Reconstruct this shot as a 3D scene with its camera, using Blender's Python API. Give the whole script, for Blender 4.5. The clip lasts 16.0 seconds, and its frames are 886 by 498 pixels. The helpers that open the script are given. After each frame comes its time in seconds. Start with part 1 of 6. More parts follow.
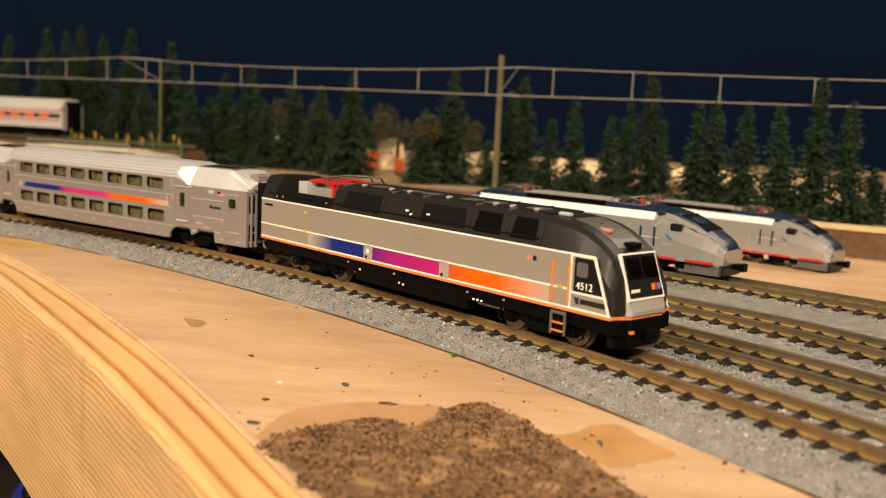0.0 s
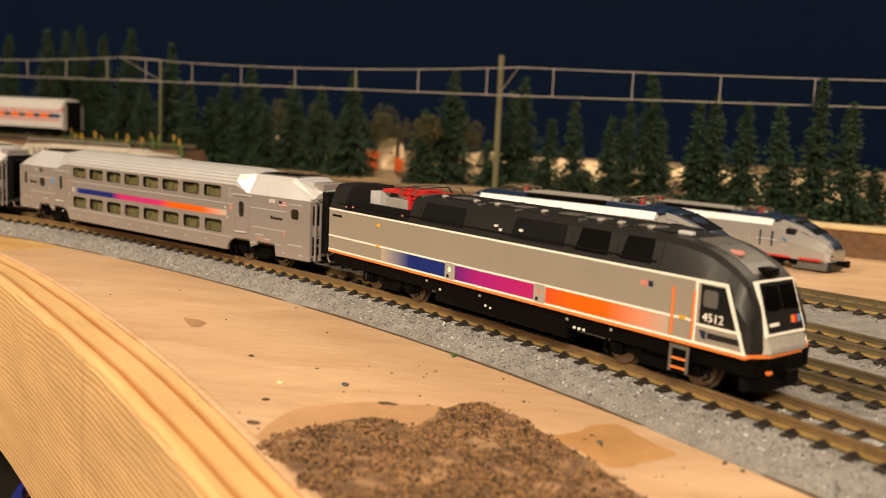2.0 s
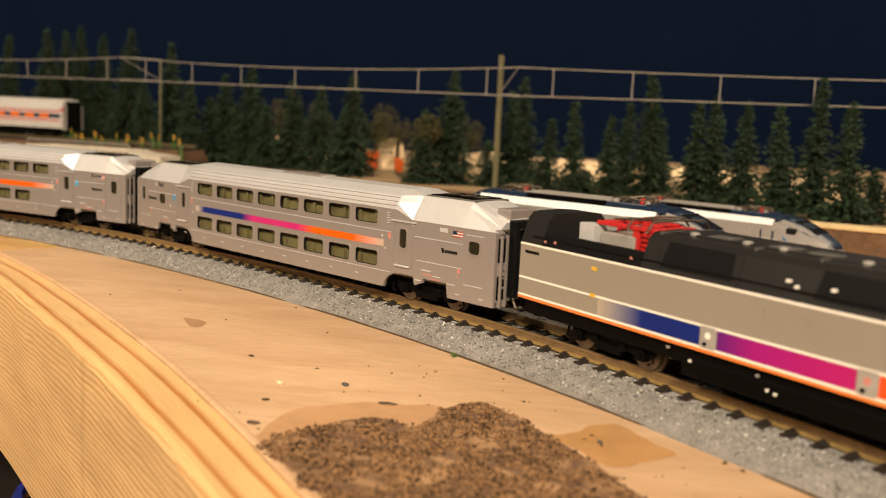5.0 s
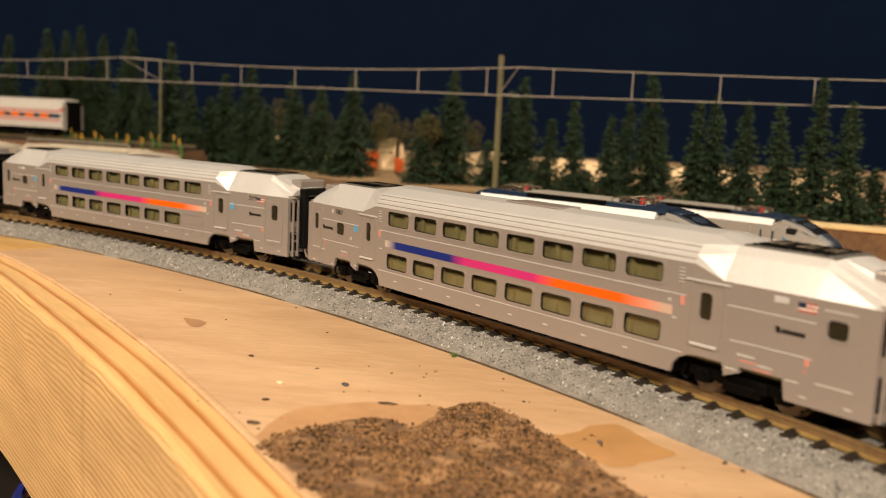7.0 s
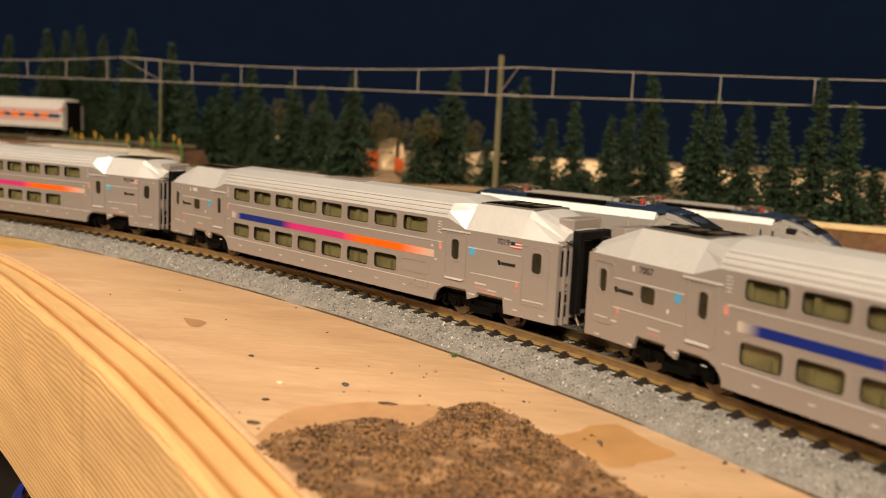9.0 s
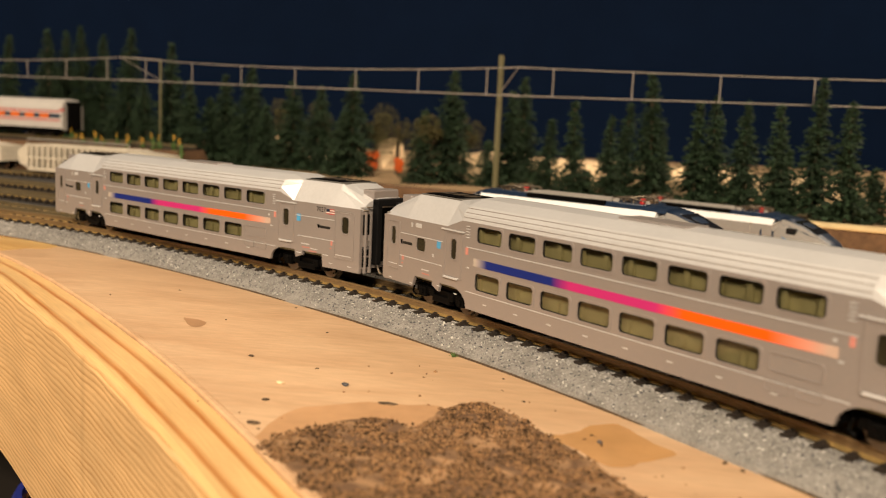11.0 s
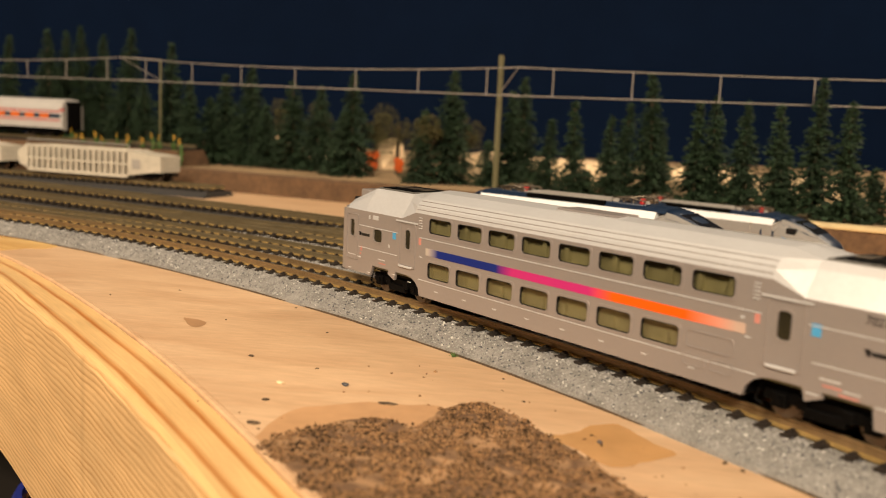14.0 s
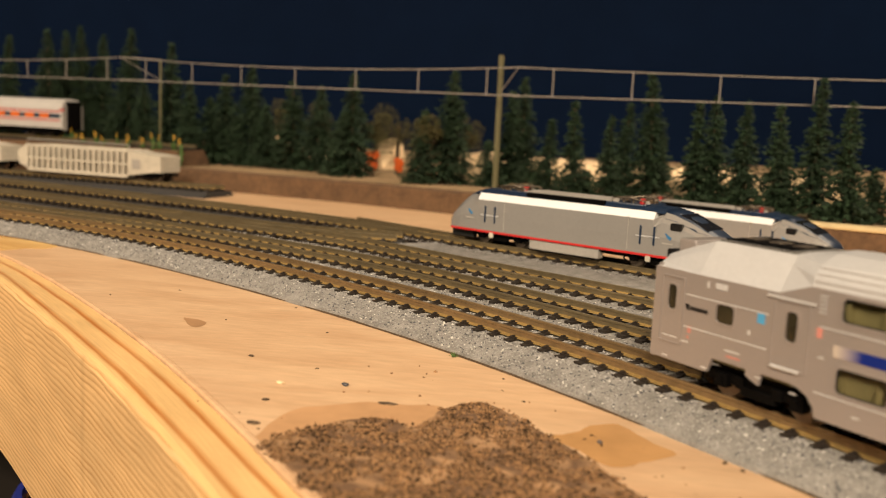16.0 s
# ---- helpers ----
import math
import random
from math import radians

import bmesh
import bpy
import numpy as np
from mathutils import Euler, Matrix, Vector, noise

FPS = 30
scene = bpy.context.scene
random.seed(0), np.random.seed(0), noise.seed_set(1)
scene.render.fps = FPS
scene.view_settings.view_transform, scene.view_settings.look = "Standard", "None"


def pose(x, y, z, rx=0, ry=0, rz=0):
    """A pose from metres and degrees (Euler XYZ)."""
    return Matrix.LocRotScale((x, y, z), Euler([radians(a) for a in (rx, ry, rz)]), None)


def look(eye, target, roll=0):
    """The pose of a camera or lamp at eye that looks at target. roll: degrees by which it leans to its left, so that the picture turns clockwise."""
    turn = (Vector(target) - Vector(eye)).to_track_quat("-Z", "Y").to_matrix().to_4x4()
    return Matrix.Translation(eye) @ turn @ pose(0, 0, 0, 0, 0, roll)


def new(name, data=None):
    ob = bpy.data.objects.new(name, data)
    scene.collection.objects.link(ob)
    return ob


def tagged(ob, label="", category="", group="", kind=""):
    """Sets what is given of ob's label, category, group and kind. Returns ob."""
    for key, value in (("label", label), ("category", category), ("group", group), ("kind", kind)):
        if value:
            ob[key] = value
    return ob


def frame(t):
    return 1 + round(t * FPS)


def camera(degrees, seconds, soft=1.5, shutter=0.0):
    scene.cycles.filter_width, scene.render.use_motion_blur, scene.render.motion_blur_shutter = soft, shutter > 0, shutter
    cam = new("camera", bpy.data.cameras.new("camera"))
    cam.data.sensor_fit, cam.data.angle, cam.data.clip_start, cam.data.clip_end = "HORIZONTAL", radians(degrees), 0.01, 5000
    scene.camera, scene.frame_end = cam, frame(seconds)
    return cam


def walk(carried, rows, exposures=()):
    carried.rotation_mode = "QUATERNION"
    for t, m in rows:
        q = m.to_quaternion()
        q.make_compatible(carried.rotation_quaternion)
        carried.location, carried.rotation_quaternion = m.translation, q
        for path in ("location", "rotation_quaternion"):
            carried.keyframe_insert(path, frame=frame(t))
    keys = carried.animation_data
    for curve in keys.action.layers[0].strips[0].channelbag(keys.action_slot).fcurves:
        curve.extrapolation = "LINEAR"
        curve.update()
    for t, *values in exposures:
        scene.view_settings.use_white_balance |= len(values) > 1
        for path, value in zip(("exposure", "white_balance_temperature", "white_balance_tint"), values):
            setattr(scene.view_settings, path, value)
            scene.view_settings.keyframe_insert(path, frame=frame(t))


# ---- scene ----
K = 0.001  # all sizes below are in millimetres
RAIL = 6.5  # rail top above the plywood

cam = camera(51.4, 16.0, soft=1.0, shutter=0.25)
cam.data.dof.use_dof = True
cam.data.dof.focus_distance = 0.215
cam.data.dof.aperture_fstop = 25.0
EYE = (0.28483, -0.15328, 0.04959)
AIM = (EYE[0] - 0.70540, EYE[1] + 0.69488, EYE[2] - 0.13983)
walk(cam, [(0.0, look(EYE, AIM, 2.626)), (16.0, look(EYE, AIM, 2.626))])

# ---- light ----
world = bpy.data.worlds.new("room_dark")
scene.world = world
world.use_nodes = True
world.node_tree.nodes["Background"].inputs[0].default_value = (0.9, 0.75, 0.55, 1)
world.node_tree.nodes["Background"].inputs[1].default_value = 0.010
scene.view_settings.exposure = 0.0


def area(name, place, target, sx, sy, power, colour):
    data = bpy.data.lights.new(name, "AREA")
    data.shape, data.size, data.size_y = "RECTANGLE", sx, sy
    data.energy, data.color = power, colour
    ob = new(name, data)
    ob.matrix_world = look(place, target)
    return ob


WARM = (1.0, 0.81, 0.58)
area("unseen_lamp", (1.05, -1.10, 0.88), (0.10, -0.05, 0.0), 0.30, 0.30, 43.5, WARM)
area("unseen_lamp", (-0.35, -1.15, 1.05), (-0.05, -0.05, 0.0), 0.30, 0.30, 15.5, WARM)
# added fill from behind to brighten backdrop and sand ridge, no real fixture
area("unseen_lamp", (0.35, 0.90, 1.00), (-0.10, 0.55, 0.0), 0.80, 0.80, 11.0, WARM)



# ---- materials ----
def material(name, colour, rough=0.6, metal=0.0, vary=0.15, grain=900.0, bump=0.0, big=60.0, spec=None, coat=0.0):
    """A principled material whose colour wanders at two scales; sizes are per metre."""
    m = bpy.data.materials.new(name)
    m.use_nodes = True
    nt = m.node_tree
    b = nt.nodes["Principled BSDF"]
    b.inputs["Roughness"].default_value = rough
    b.inputs["Metallic"].default_value = metal
    if spec is not None:
        b.inputs["Specular IOR Level"].default_value = spec
    if coat:
        b.inputs["Coat Weight"].default_value = coat
    co = nt.nodes.new("ShaderNodeTexCoord")
    n1 = nt.nodes.new("ShaderNodeTexNoise")
    n1.inputs["Scale"].default_value, n1.inputs["Detail"].default_value = grain, 4
    n2 = nt.nodes.new("ShaderNodeTexNoise")
    n2.inputs["Scale"].default_value, n2.inputs["Detail"].default_value = big, 3
    nt.links.new(co.outputs["Object"], n1.inputs["Vector"])
    nt.links.new(co.outputs["Object"], n2.inputs["Vector"])
    add = nt.nodes.new("ShaderNodeMath")
    add.operation = "ADD"
    nt.links.new(n1.outputs["Fac"], add.inputs[0])
    nt.links.new(n2.outputs["Fac"], add.inputs[1])
    rmp = nt.nodes.new("ShaderNodeMapRange")
    rmp.inputs["From Min"].default_value, rmp.inputs["From Max"].default_value = 0.6, 1.4
    rmp.inputs["To Min"].default_value, rmp.inputs["To Max"].default_value = 1 - vary, 1 + vary
    nt.links.new(add.outputs[0], rmp.inputs["Value"])
    mul = nt.nodes.new("ShaderNodeVectorMath")
    mul.operation = "SCALE"
    mul.inputs[0].default_value = colour
    nt.links.new(rmp.outputs["Result"], mul.inputs["Scale"])
    nt.links.new(mul.outputs["Vector"], b.inputs["Base Color"])
    if bump:
        bp = nt.nodes.new("ShaderNodeBump")
        bp.inputs["Strength"].default_value, bp.inputs["Distance"].default_value = bump, 0.0004
        nt.links.new(n1.outputs["Fac"], bp.inputs["Height"])
        nt.links.new(bp.outputs["Normal"], b.inputs["Normal"])
    return m


def ramp_material(name, stops, x0, x1, rough=0.4):
    """Paint that fades from colour to colour along the thing's length."""
    m = material(name, (1, 1, 1), rough, spec=0.2)
    nt = m.node_tree
    b = nt.nodes["Principled BSDF"]
    co = nt.nodes.new("ShaderNodeTexCoord")
    sep = nt.nodes.new("ShaderNodeSeparateXYZ")
    mr = nt.nodes.new("ShaderNodeMapRange")
    mr.inputs["From Min"].default_value, mr.inputs["From Max"].default_value = x0 * K, x1 * K
    cr = nt.nodes.new("ShaderNodeValToRGB")
    el = cr.color_ramp.elements
    while len(el) < len(stops):
        el.new(0.5)
    for e, (p, c) in zip(el, stops):
        e.position, e.color = (p - x0) / (x1 - x0), (*c, 1)
    nt.links.new(co.outputs["Object"], sep.inputs[0])
    nt.links.new(sep.outputs["X"], mr.inputs["Value"])
    nt.links.new(mr.outputs["Result"], cr.inputs["Fac"])
    nt.links.new(cr.outputs["Color"], b.inputs["Base Color"])
    return m


def wood_material(name, light, dark, scale, direction, rough=0.5, stretch=12.0, bands=True, edge=(0.45, 0.62)):
    """Wood with growth rings drawn out along one direction (degrees in the plan)."""
    m = material(name, light, rough, bump=0.15)
    nt = m.node_tree
    b = nt.nodes["Principled BSDF"]
    co = nt.nodes.new("ShaderNodeTexCoord")
    mp = nt.nodes.new("ShaderNodeMapping")
    mp.inputs["Rotation"].default_value = (0, 0, radians(-direction))
    sc = nt.nodes.new("ShaderNodeMapping")
    sc.inputs["Scale"].default_value = (1 / stretch, 1, 1)
    nt.links.new(co.outputs["Object"], mp.inputs["Vector"])
    nt.links.new(mp.outputs["Vector"], sc.inputs["Vector"])
    if bands:
        w = nt.nodes.new("ShaderNodeTexWave")
        w.wave_type, w.bands_direction, w.wave_profile = "BANDS", "DIAGONAL", "SAW"
        w.inputs["Scale"].default_value = scale
        w.inputs["Distortion"].default_value, w.inputs["Detail"].default_value = 2.5, 2.0
        w.inputs["Detail Scale"].default_value = 0.4
        out = w.outputs["Fac"]
    else:
        w = nt.nodes.new("ShaderNodeTexNoise")
        w.inputs["Scale"].default_value, w.inputs["Detail"].default_value = scale, 5
        w.inputs["Distortion"].default_value = 0.6
        out = w.outputs["Fac"]
    nt.links.new(sc.outputs["Vector"], w.inputs["Vector"])
    cr = nt.nodes.new("ShaderNodeValToRGB")
    e = cr.color_ramp.elements
    e[0].position, e[0].color = edge[0], (*light, 1)
    e[1].position, e[1].color = edge[1], (*dark, 1)
    nt.links.new(out, cr.inputs["Fac"])
    fine = nt.nodes.new("ShaderNodeTexNoise")
    fine.inputs["Scale"].default_value, fine.inputs["Detail"].default_value = 700, 4
    nt.links.new(sc.outputs["Vector"], fine.inputs["Vector"])
    mr = nt.nodes.new("ShaderNodeMapRange")
    mr.inputs["To Min"].default_value, mr.inputs["To Max"].default_value = 0.78, 1.18
    nt.links.new(fine.outputs["Fac"], mr.inputs["Value"])
    mul = nt.nodes.new("ShaderNodeVectorMath")
    mul.operation = "SCALE"
    nt.links.new(cr.outputs["Color"], mul.inputs[0])
    nt.links.new(mr.outputs["Result"], mul.inputs["Scale"])
    nt.links.new(mul.outputs["Vector"], b.inputs["Base Color"])
    return m


def wire(nt, kind, inputs=()):
    """A node with its inputs set or linked."""
    nd = nt.nodes.new(kind)
    for key, value in inputs:
        if isinstance(value, bpy.types.NodeSocket):
            nt.links.new(value, nd.inputs[key])
        else:
            nd.inputs[key].default_value = value
    return nd


def sums(nt, op, a, b):
    nd = wire(nt, "ShaderNodeMath", ((0, a), (1, b)))
    nd.operation = op
    return nd.outputs[0]


def pine_material(name, light, dark, period, shift, slope, wander, rough, edge, streaks, least):
    """Sawn pine that follows the bend: rings as bands across the board, from its length and breadth in the map 'grain' (metres)."""
    m = material(name, light, rough, bump=0.10)
    nt = m.node_tree
    b = nt.nodes["Principled BSDF"]
    uv = nt.nodes.new("ShaderNodeUVMap")
    uv.uv_map = "grain"
    sep = wire(nt, "ShaderNodeSeparateXYZ", ((0, uv.outputs[0]),))
    u, v = sep.outputs["X"], sep.outputs["Y"]

    def grain(su, sv, detail):
        c = wire(nt, "ShaderNodeCombineXYZ", ((0, sums(nt, "MULTIPLY", u, su)), (1, sums(nt, "MULTIPLY", v, sv))))
        return wire(nt, "ShaderNodeTexNoise", (("Vector", c.outputs[0]), ("Scale", 1.0), ("Detail", detail))).outputs["Fac"]

    drift = sums(nt, "MULTIPLY", sums(nt, "SUBTRACT", grain(22, 60, 2.0), 0.5), wander)
    jag = sums(nt, "MULTIPLY", sums(nt, "SUBTRACT", grain(160, 420, 3.0), 0.5), wander * 0.10)
    across = sums(nt, "ADD", sums(nt, "ADD", v, sums(nt, "MULTIPLY", u, slope)), sums(nt, "ADD", drift, jag))
    turns = sums(nt, "DIVIDE", sums(nt, "ADD", across, shift), period)
    ring01 = sums(nt, "FRACT", turns, 0.0)
    cr = wire(nt, "ShaderNodeValToRGB", (("Fac", ring01),))
    e = cr.color_ramp.elements
    e[0].position, e[0].color = edge[0], (*light, 1)
    e[1].position, e[1].color = edge[1], (*dark, 1)
    last = e.new(min(0.995, edge[1] + edge[2]))
    last.color = (*light, 1)
    fade = wire(nt, "ShaderNodeMapRange", (("Value", grain(30, 330, 3.0)), ("From Min", 0.34), ("From Max", 0.66), ("To Min", least), ("To Max", 1.0)))
    mix = wire(nt, "ShaderNodeMix", ((0, fade.outputs[0]),))
    mix.data_type = "RGBA"
    mix.inputs[6].default_value = (*light, 1)
    nt.links.new(cr.outputs["Color"], mix.inputs[7])
    shade = wire(nt, "ShaderNodeMapRange", (("Value", grain(90, 2600, 4.0)), ("From Min", 0.25), ("From Max", 0.75), ("To Min", 0.86), ("To Max", 1.10)))
    blot = wire(nt, "ShaderNodeMapRange", (("Value", grain(26, 90, 3.0)), ("From Min", 0.3), ("From Max", 0.7), ("To Min", 0.86), ("To Max", 1.08)))
    tone = sums(nt, "MULTIPLY", shade.outputs[0], blot.outputs[0])
    for at, wide, deep in streaks:
        off = sums(nt, "ABSOLUTE", sums(nt, "ADD", sums(nt, "SUBTRACT", u, at), sums(nt, "MULTIPLY", sums(nt, "SUBTRACT", grain(5, 60, 2.0), 0.5), 0.006)), 0.0)
        hide = wire(nt, "ShaderNodeMapRange", (("Value", off), ("From Min", 0.0), ("From Max", wide), ("To Min", deep), ("To Max", 1.0)))
        tone = sums(nt, "MULTIPLY", tone, hide.outputs[0])
    mul = nt.nodes.new("ShaderNodeVectorMath")
    mul.operation = "SCALE"
    nt.links.new(mix.outputs[2], mul.inputs[0])
    nt.links.new(tone, mul.inputs["Scale"])
    nt.links.new(mul.outputs["Vector"], b.inputs["Base Color"])
    return m


def glass_material(name, tint, rough=0.05):
    m = bpy.data.materials.new(name)
    m.use_nodes = True
    nt = m.node_tree
    nt.nodes.remove(nt.nodes["Principled BSDF"])
    tr, gl, mix = nt.nodes.new("ShaderNodeBsdfTransparent"), nt.nodes.new("ShaderNodeBsdfGlossy"), nt.nodes.new("ShaderNodeMixShader")
    tr.inputs["Color"].default_value = (*tint, 1)
    gl.inputs["Roughness"].default_value = rough
    mix.inputs[0].default_value = 0.07
    nt.links.new(tr.outputs[0], mix.inputs[1])
    nt.links.new(gl.outputs[0], mix.inputs[2])
    nt.links.new(mix.outputs[0], nt.nodes["Material Output"].inputs["Surface"])
    return m


PLY = wood_material("plywood", (0.63, 0.425, 0.262), (0.46, 0.27, 0.148), 110, 36, 0.42, 4, bands=False, edge=(0.38, 0.92))
PLY_B = PLY.node_tree.nodes["Principled BSDF"]
PLY_B.inputs["Specular IOR Level"].default_value = 0.35
PINE_TOP = pine_material("pine_edge", (0.77, 0.50, 0.225), (0.47, 0.155, 0.025), 0.0050, 0.0006, 0.003, 0.0018, 0.30, (0.58, 0.84, 0.12), (), 0.75)
PINE_FACE = pine_material("pine_face", (0.77, 0.495, 0.24), (0.47, 0.235, 0.08), 0.0014, 0.0, 0.012, 0.0050, 0.45, (0.30, 0.80, 0.15), ((1.541, 0.0028, 0.87),), 0.6)
BALLAST = material("ballast_bed", (0.22, 0.21, 0.20), 0.9, vary=0.45, grain=2200, bump=0.9, big=300)
STONE = material("ballast_grain", (0.30, 0.29, 0.28), 0.85, vary=0.3, grain=900, big=1600)
ROADBED = material("black_roadbed", (0.028, 0.026, 0.026), 0.85, vary=0.3, grain=1500, bump=0.5)
RAILM = material("weathered_rail", (0.22, 0.145, 0.072), 0.32, 0.4, vary=0.25, grain=700)
FOOT = material("brass_rail_foot", (0.66, 0.46, 0.185), 0.27, 0.72, vary=0.25, grain=900)
RAILD = material("dull_rail", (0.150, 0.118, 0.068), 0.36, 0.4, vary=0.25, grain=700)
TIE = material("dark_tie", (0.016, 0.011, 0.008), 0.6, vary=0.35, grain=900)
EARTH = material("soil_scatter", (0.19, 0.10, 0.045), 0.95, vary=0.6, grain=900, bump=1.0, big=240)
GLUE = material("glue_stain", (0.52, 0.29, 0.12), 0.25, vary=0.2, grain=150, big=40)
EMBANK = material("cork_bank", (0.105, 0.056, 0.027), 0.95, vary=0.4, grain=420, bump=0.9, big=90)
BANKTOP = material("bank_ground", (0.27, 0.18, 0.095), 0.9, vary=0.5, grain=350, bump=0.6, big=45)
NAVY = material("navy_backdrop", (0.0021, 0.0068, 0.0222), 0.7, vary=0.12, grain=30, big=5, spec=0.03)
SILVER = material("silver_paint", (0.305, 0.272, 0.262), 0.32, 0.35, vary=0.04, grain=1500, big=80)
# lamp glare on the coach roof is put into this paler base colour
ROOFSILVER = material("brightened_silver", (0.585, 0.585, 0.605), 0.30, 0.3, vary=0.06, grain=1200, big=120)
LIGHTGREY = material("warm_grey_paint", (0.255, 0.226, 0.19), 0.36, vary=0.04, grain=1500, big=80)
CHAR = material("charcoal_paint", (0.004, 0.004, 0.0045), 0.55, spec=0.14, vary=0.12, grain=1200, big=90)
CHAR2 = material("dark_grey_paint", (0.0135, 0.013, 0.013), 0.42, spec=0.3, vary=0.1, grain=1200, big=90)
BLACK = material("black_plastic", (0.0022, 0.002, 0.002), 0.5, vary=0.2, grain=1500, spec=0.06)
PRINT = material("faded_red_print", (0.50, 0.20, 0.17), 0.45, vary=0.1)
NOSEGREY = material("nose_grey", (0.10, 0.095, 0.09), 0.35, vary=0.08)
WHITE = material("white_line", (0.80, 0.76, 0.70), 0.4, vary=0.05)
ORANGE = material("orange_line", (0.75, 0.20, 0.04), 0.4, vary=0.05)
RED = material("red_paint", (0.47, 0.02, 0.02), 0.4, vary=0.1)
GREY = material("mid_grey", (0.30, 0.28, 0.26), 0.5, vary=0.15)
BLUE = material("sign_blue", (0.06, 0.28, 0.52), 0.4)
DEEPBLUE = material("emblem_blue", (0.03, 0.15, 0.33), 0.4)
SMOKE = material("smoky_glass", (0.022, 0.019, 0.011), 0.15, spec=0.5, vary=0.5, grain=400, big=250)
CREAM = material("cream_interior", (0.33, 0.30, 0.195), 0.6, vary=0.25, grain=500, big=160)
DARKIN = material("interior_shade", (0.20, 0.19, 0.11), 0.8)
GLASS = glass_material("tinted_glass", (0.64, 0.63, 0.53))
DARKGLASS = material("black_glass", (0.012, 0.012, 0.013), 0.12, spec=0.6)
STEEL = material("wheel_steel", (0.16, 0.13, 0.10), 0.4, 0.8, vary=0.2)
NOSE_ = material("power_car_silver", (0.41, 0.395, 0.385), 0.26, 0.5, vary=0.05)
NOSE_W = material("power_car_white", (0.74, 0.75, 0.78), 0.3, vary=0.03)
NOSE_B = material("nose_navy", (0.010, 0.022, 0.050), 0.3, vary=0.1)
WELL = material("well_car_paint", (0.46, 0.42, 0.35), 0.6, vary=0.2, grain=400)
STAINLESS = material("stainless", (0.62, 0.59, 0.57), 0.35, 0.3, vary=0.08)
NEEDLE = material("needle_green", (0.0085, 0.026, 0.0075), 0.8, vary=0.5, grain=500, big=90)
OLIVE = material("olive_foliage", (0.050, 0.044, 0.010), 0.8, vary=0.45, grain=450, big=90)
BARK = material("bark", (0.07, 0.045, 0.025), 0.9, vary=0.3)
POLE = material("pole_olive", (0.125, 0.115, 0.06), 0.6, vary=0.15)
WIRE = material("catenary_wire", (0.24, 0.215, 0.195), 0.5, vary=0.1)
STEM = material("stem_green", (0.07, 0.14, 0.03), 0.7, vary=0.3)
PETAL = material("petal_yellow", (0.62, 0.36, 0.03), 0.6, vary=0.2)
PALE = material("pale_rock", (0.72, 0.53, 0.33), 0.9, vary=0.3, grain=300, bump=0.6)
ORANGETREE = material("autumn_orange", (0.60, 0.12, 0.015), 0.8, vary=0.3)
BRASS = material("polished_strip", (0.95, 0.76, 0.44), 0.22, 0.55, vary=0.15, grain=200)


# ---- mesh helpers (millimetres) ----
def part(name, bm, mat, parent=None, label="", smooth=False):
    me = bpy.data.meshes.new(name)
    bmesh.ops.recalc_face_normals(bm, faces=bm.faces)
    bmesh.ops.scale(bm, vec=(K, K, K), verts=bm.verts)
    bm.to_mesh(me)
    bm.free()
    for f in me.polygons:
        f.use_smooth = smooth
    me.materials.append(mat)
    ob = new(name, me)
    if parent:
        ob.parent = parent
    if label:
        ob["label"] = label
    return ob


def empty(name, label, category, group="", m=None):
    ob = new(name)
    ob.empty_display_size = 0.005
    if m is not None:
        ob.matrix_world = m
    return tagged(ob, label, category, group)


def box(bm, x0, x1, y0, y1, z0, z1, bevel=0.0):
    vs = [bm.verts.new((x, y, z)) for x in (x0, x1) for y in (y0, y1) for z in (z0, z1)]
    fs = [bm.faces.new([vs[i] for i in q]) for q in ((0, 1, 3, 2), (4, 6, 7, 5), (0, 4, 5, 1), (2, 3, 7, 6), (0, 2, 6, 4), (1, 5, 7, 3))]
    if bevel:
        es = {e for f in fs for e in f.edges}
        bmesh.ops.bevel(bm, geom=list(es), offset=bevel, segments=2, affect="EDGES", profile=0.5)


def boxes(*rows, bevel=0.0):
    bm = bmesh.new()
    for r in rows:
        box(bm, *r, bevel=bevel)
    return bm


def plate(bm, pts, y0, y1):
    """A prism: a polygon in x and z between two depths."""
    a = [bm.verts.new((x, y0, z)) for x, z in pts]
    b = [bm.verts.new((x, y1, z)) for x, z in pts]
    n = len(pts)
    bm.faces.new(a)
    bm.faces.new(b[::-1])
    for i in range(n):
        bm.faces.new((a[i], b[i], b[(i + 1) % n], a[(i + 1) % n]))


def plates(*rows):
    bm = bmesh.new()
    for r in rows:
        plate(bm, *r)
    return bm


def rounded(x0, x1, z0, z1, r, n=4):
    out = []
    for cx, cz, a0 in ((x1 - r, z1 - r, 0), (x0 + r, z1 - r, 90), (x0 + r, z0 + r, 180), (x1 - r, z0 + r, 270)):
        for i in range(n + 1):
            a = radians(a0 + 90 * i / n)
            out.append((cx + r * math.cos(a), cz + r * math.sin(a)))
    return out


def ring(bm, outer, inner, y0, y1):
    """A frame between two outlines with the same number of points."""
    n = len(outer)
    q = [[bm.verts.new((x, y, z)) for x, z in pts] for pts, y in ((outer, y0), (inner, y0), (inner, y1), (outer, y1))]
    for i in range(n):
        j = (i + 1) % n
        for k in range(4):
            a, b = q[k], q[(k + 1) % 4]
            bm.faces.new((a[i], a[j], b[j], b[i]))


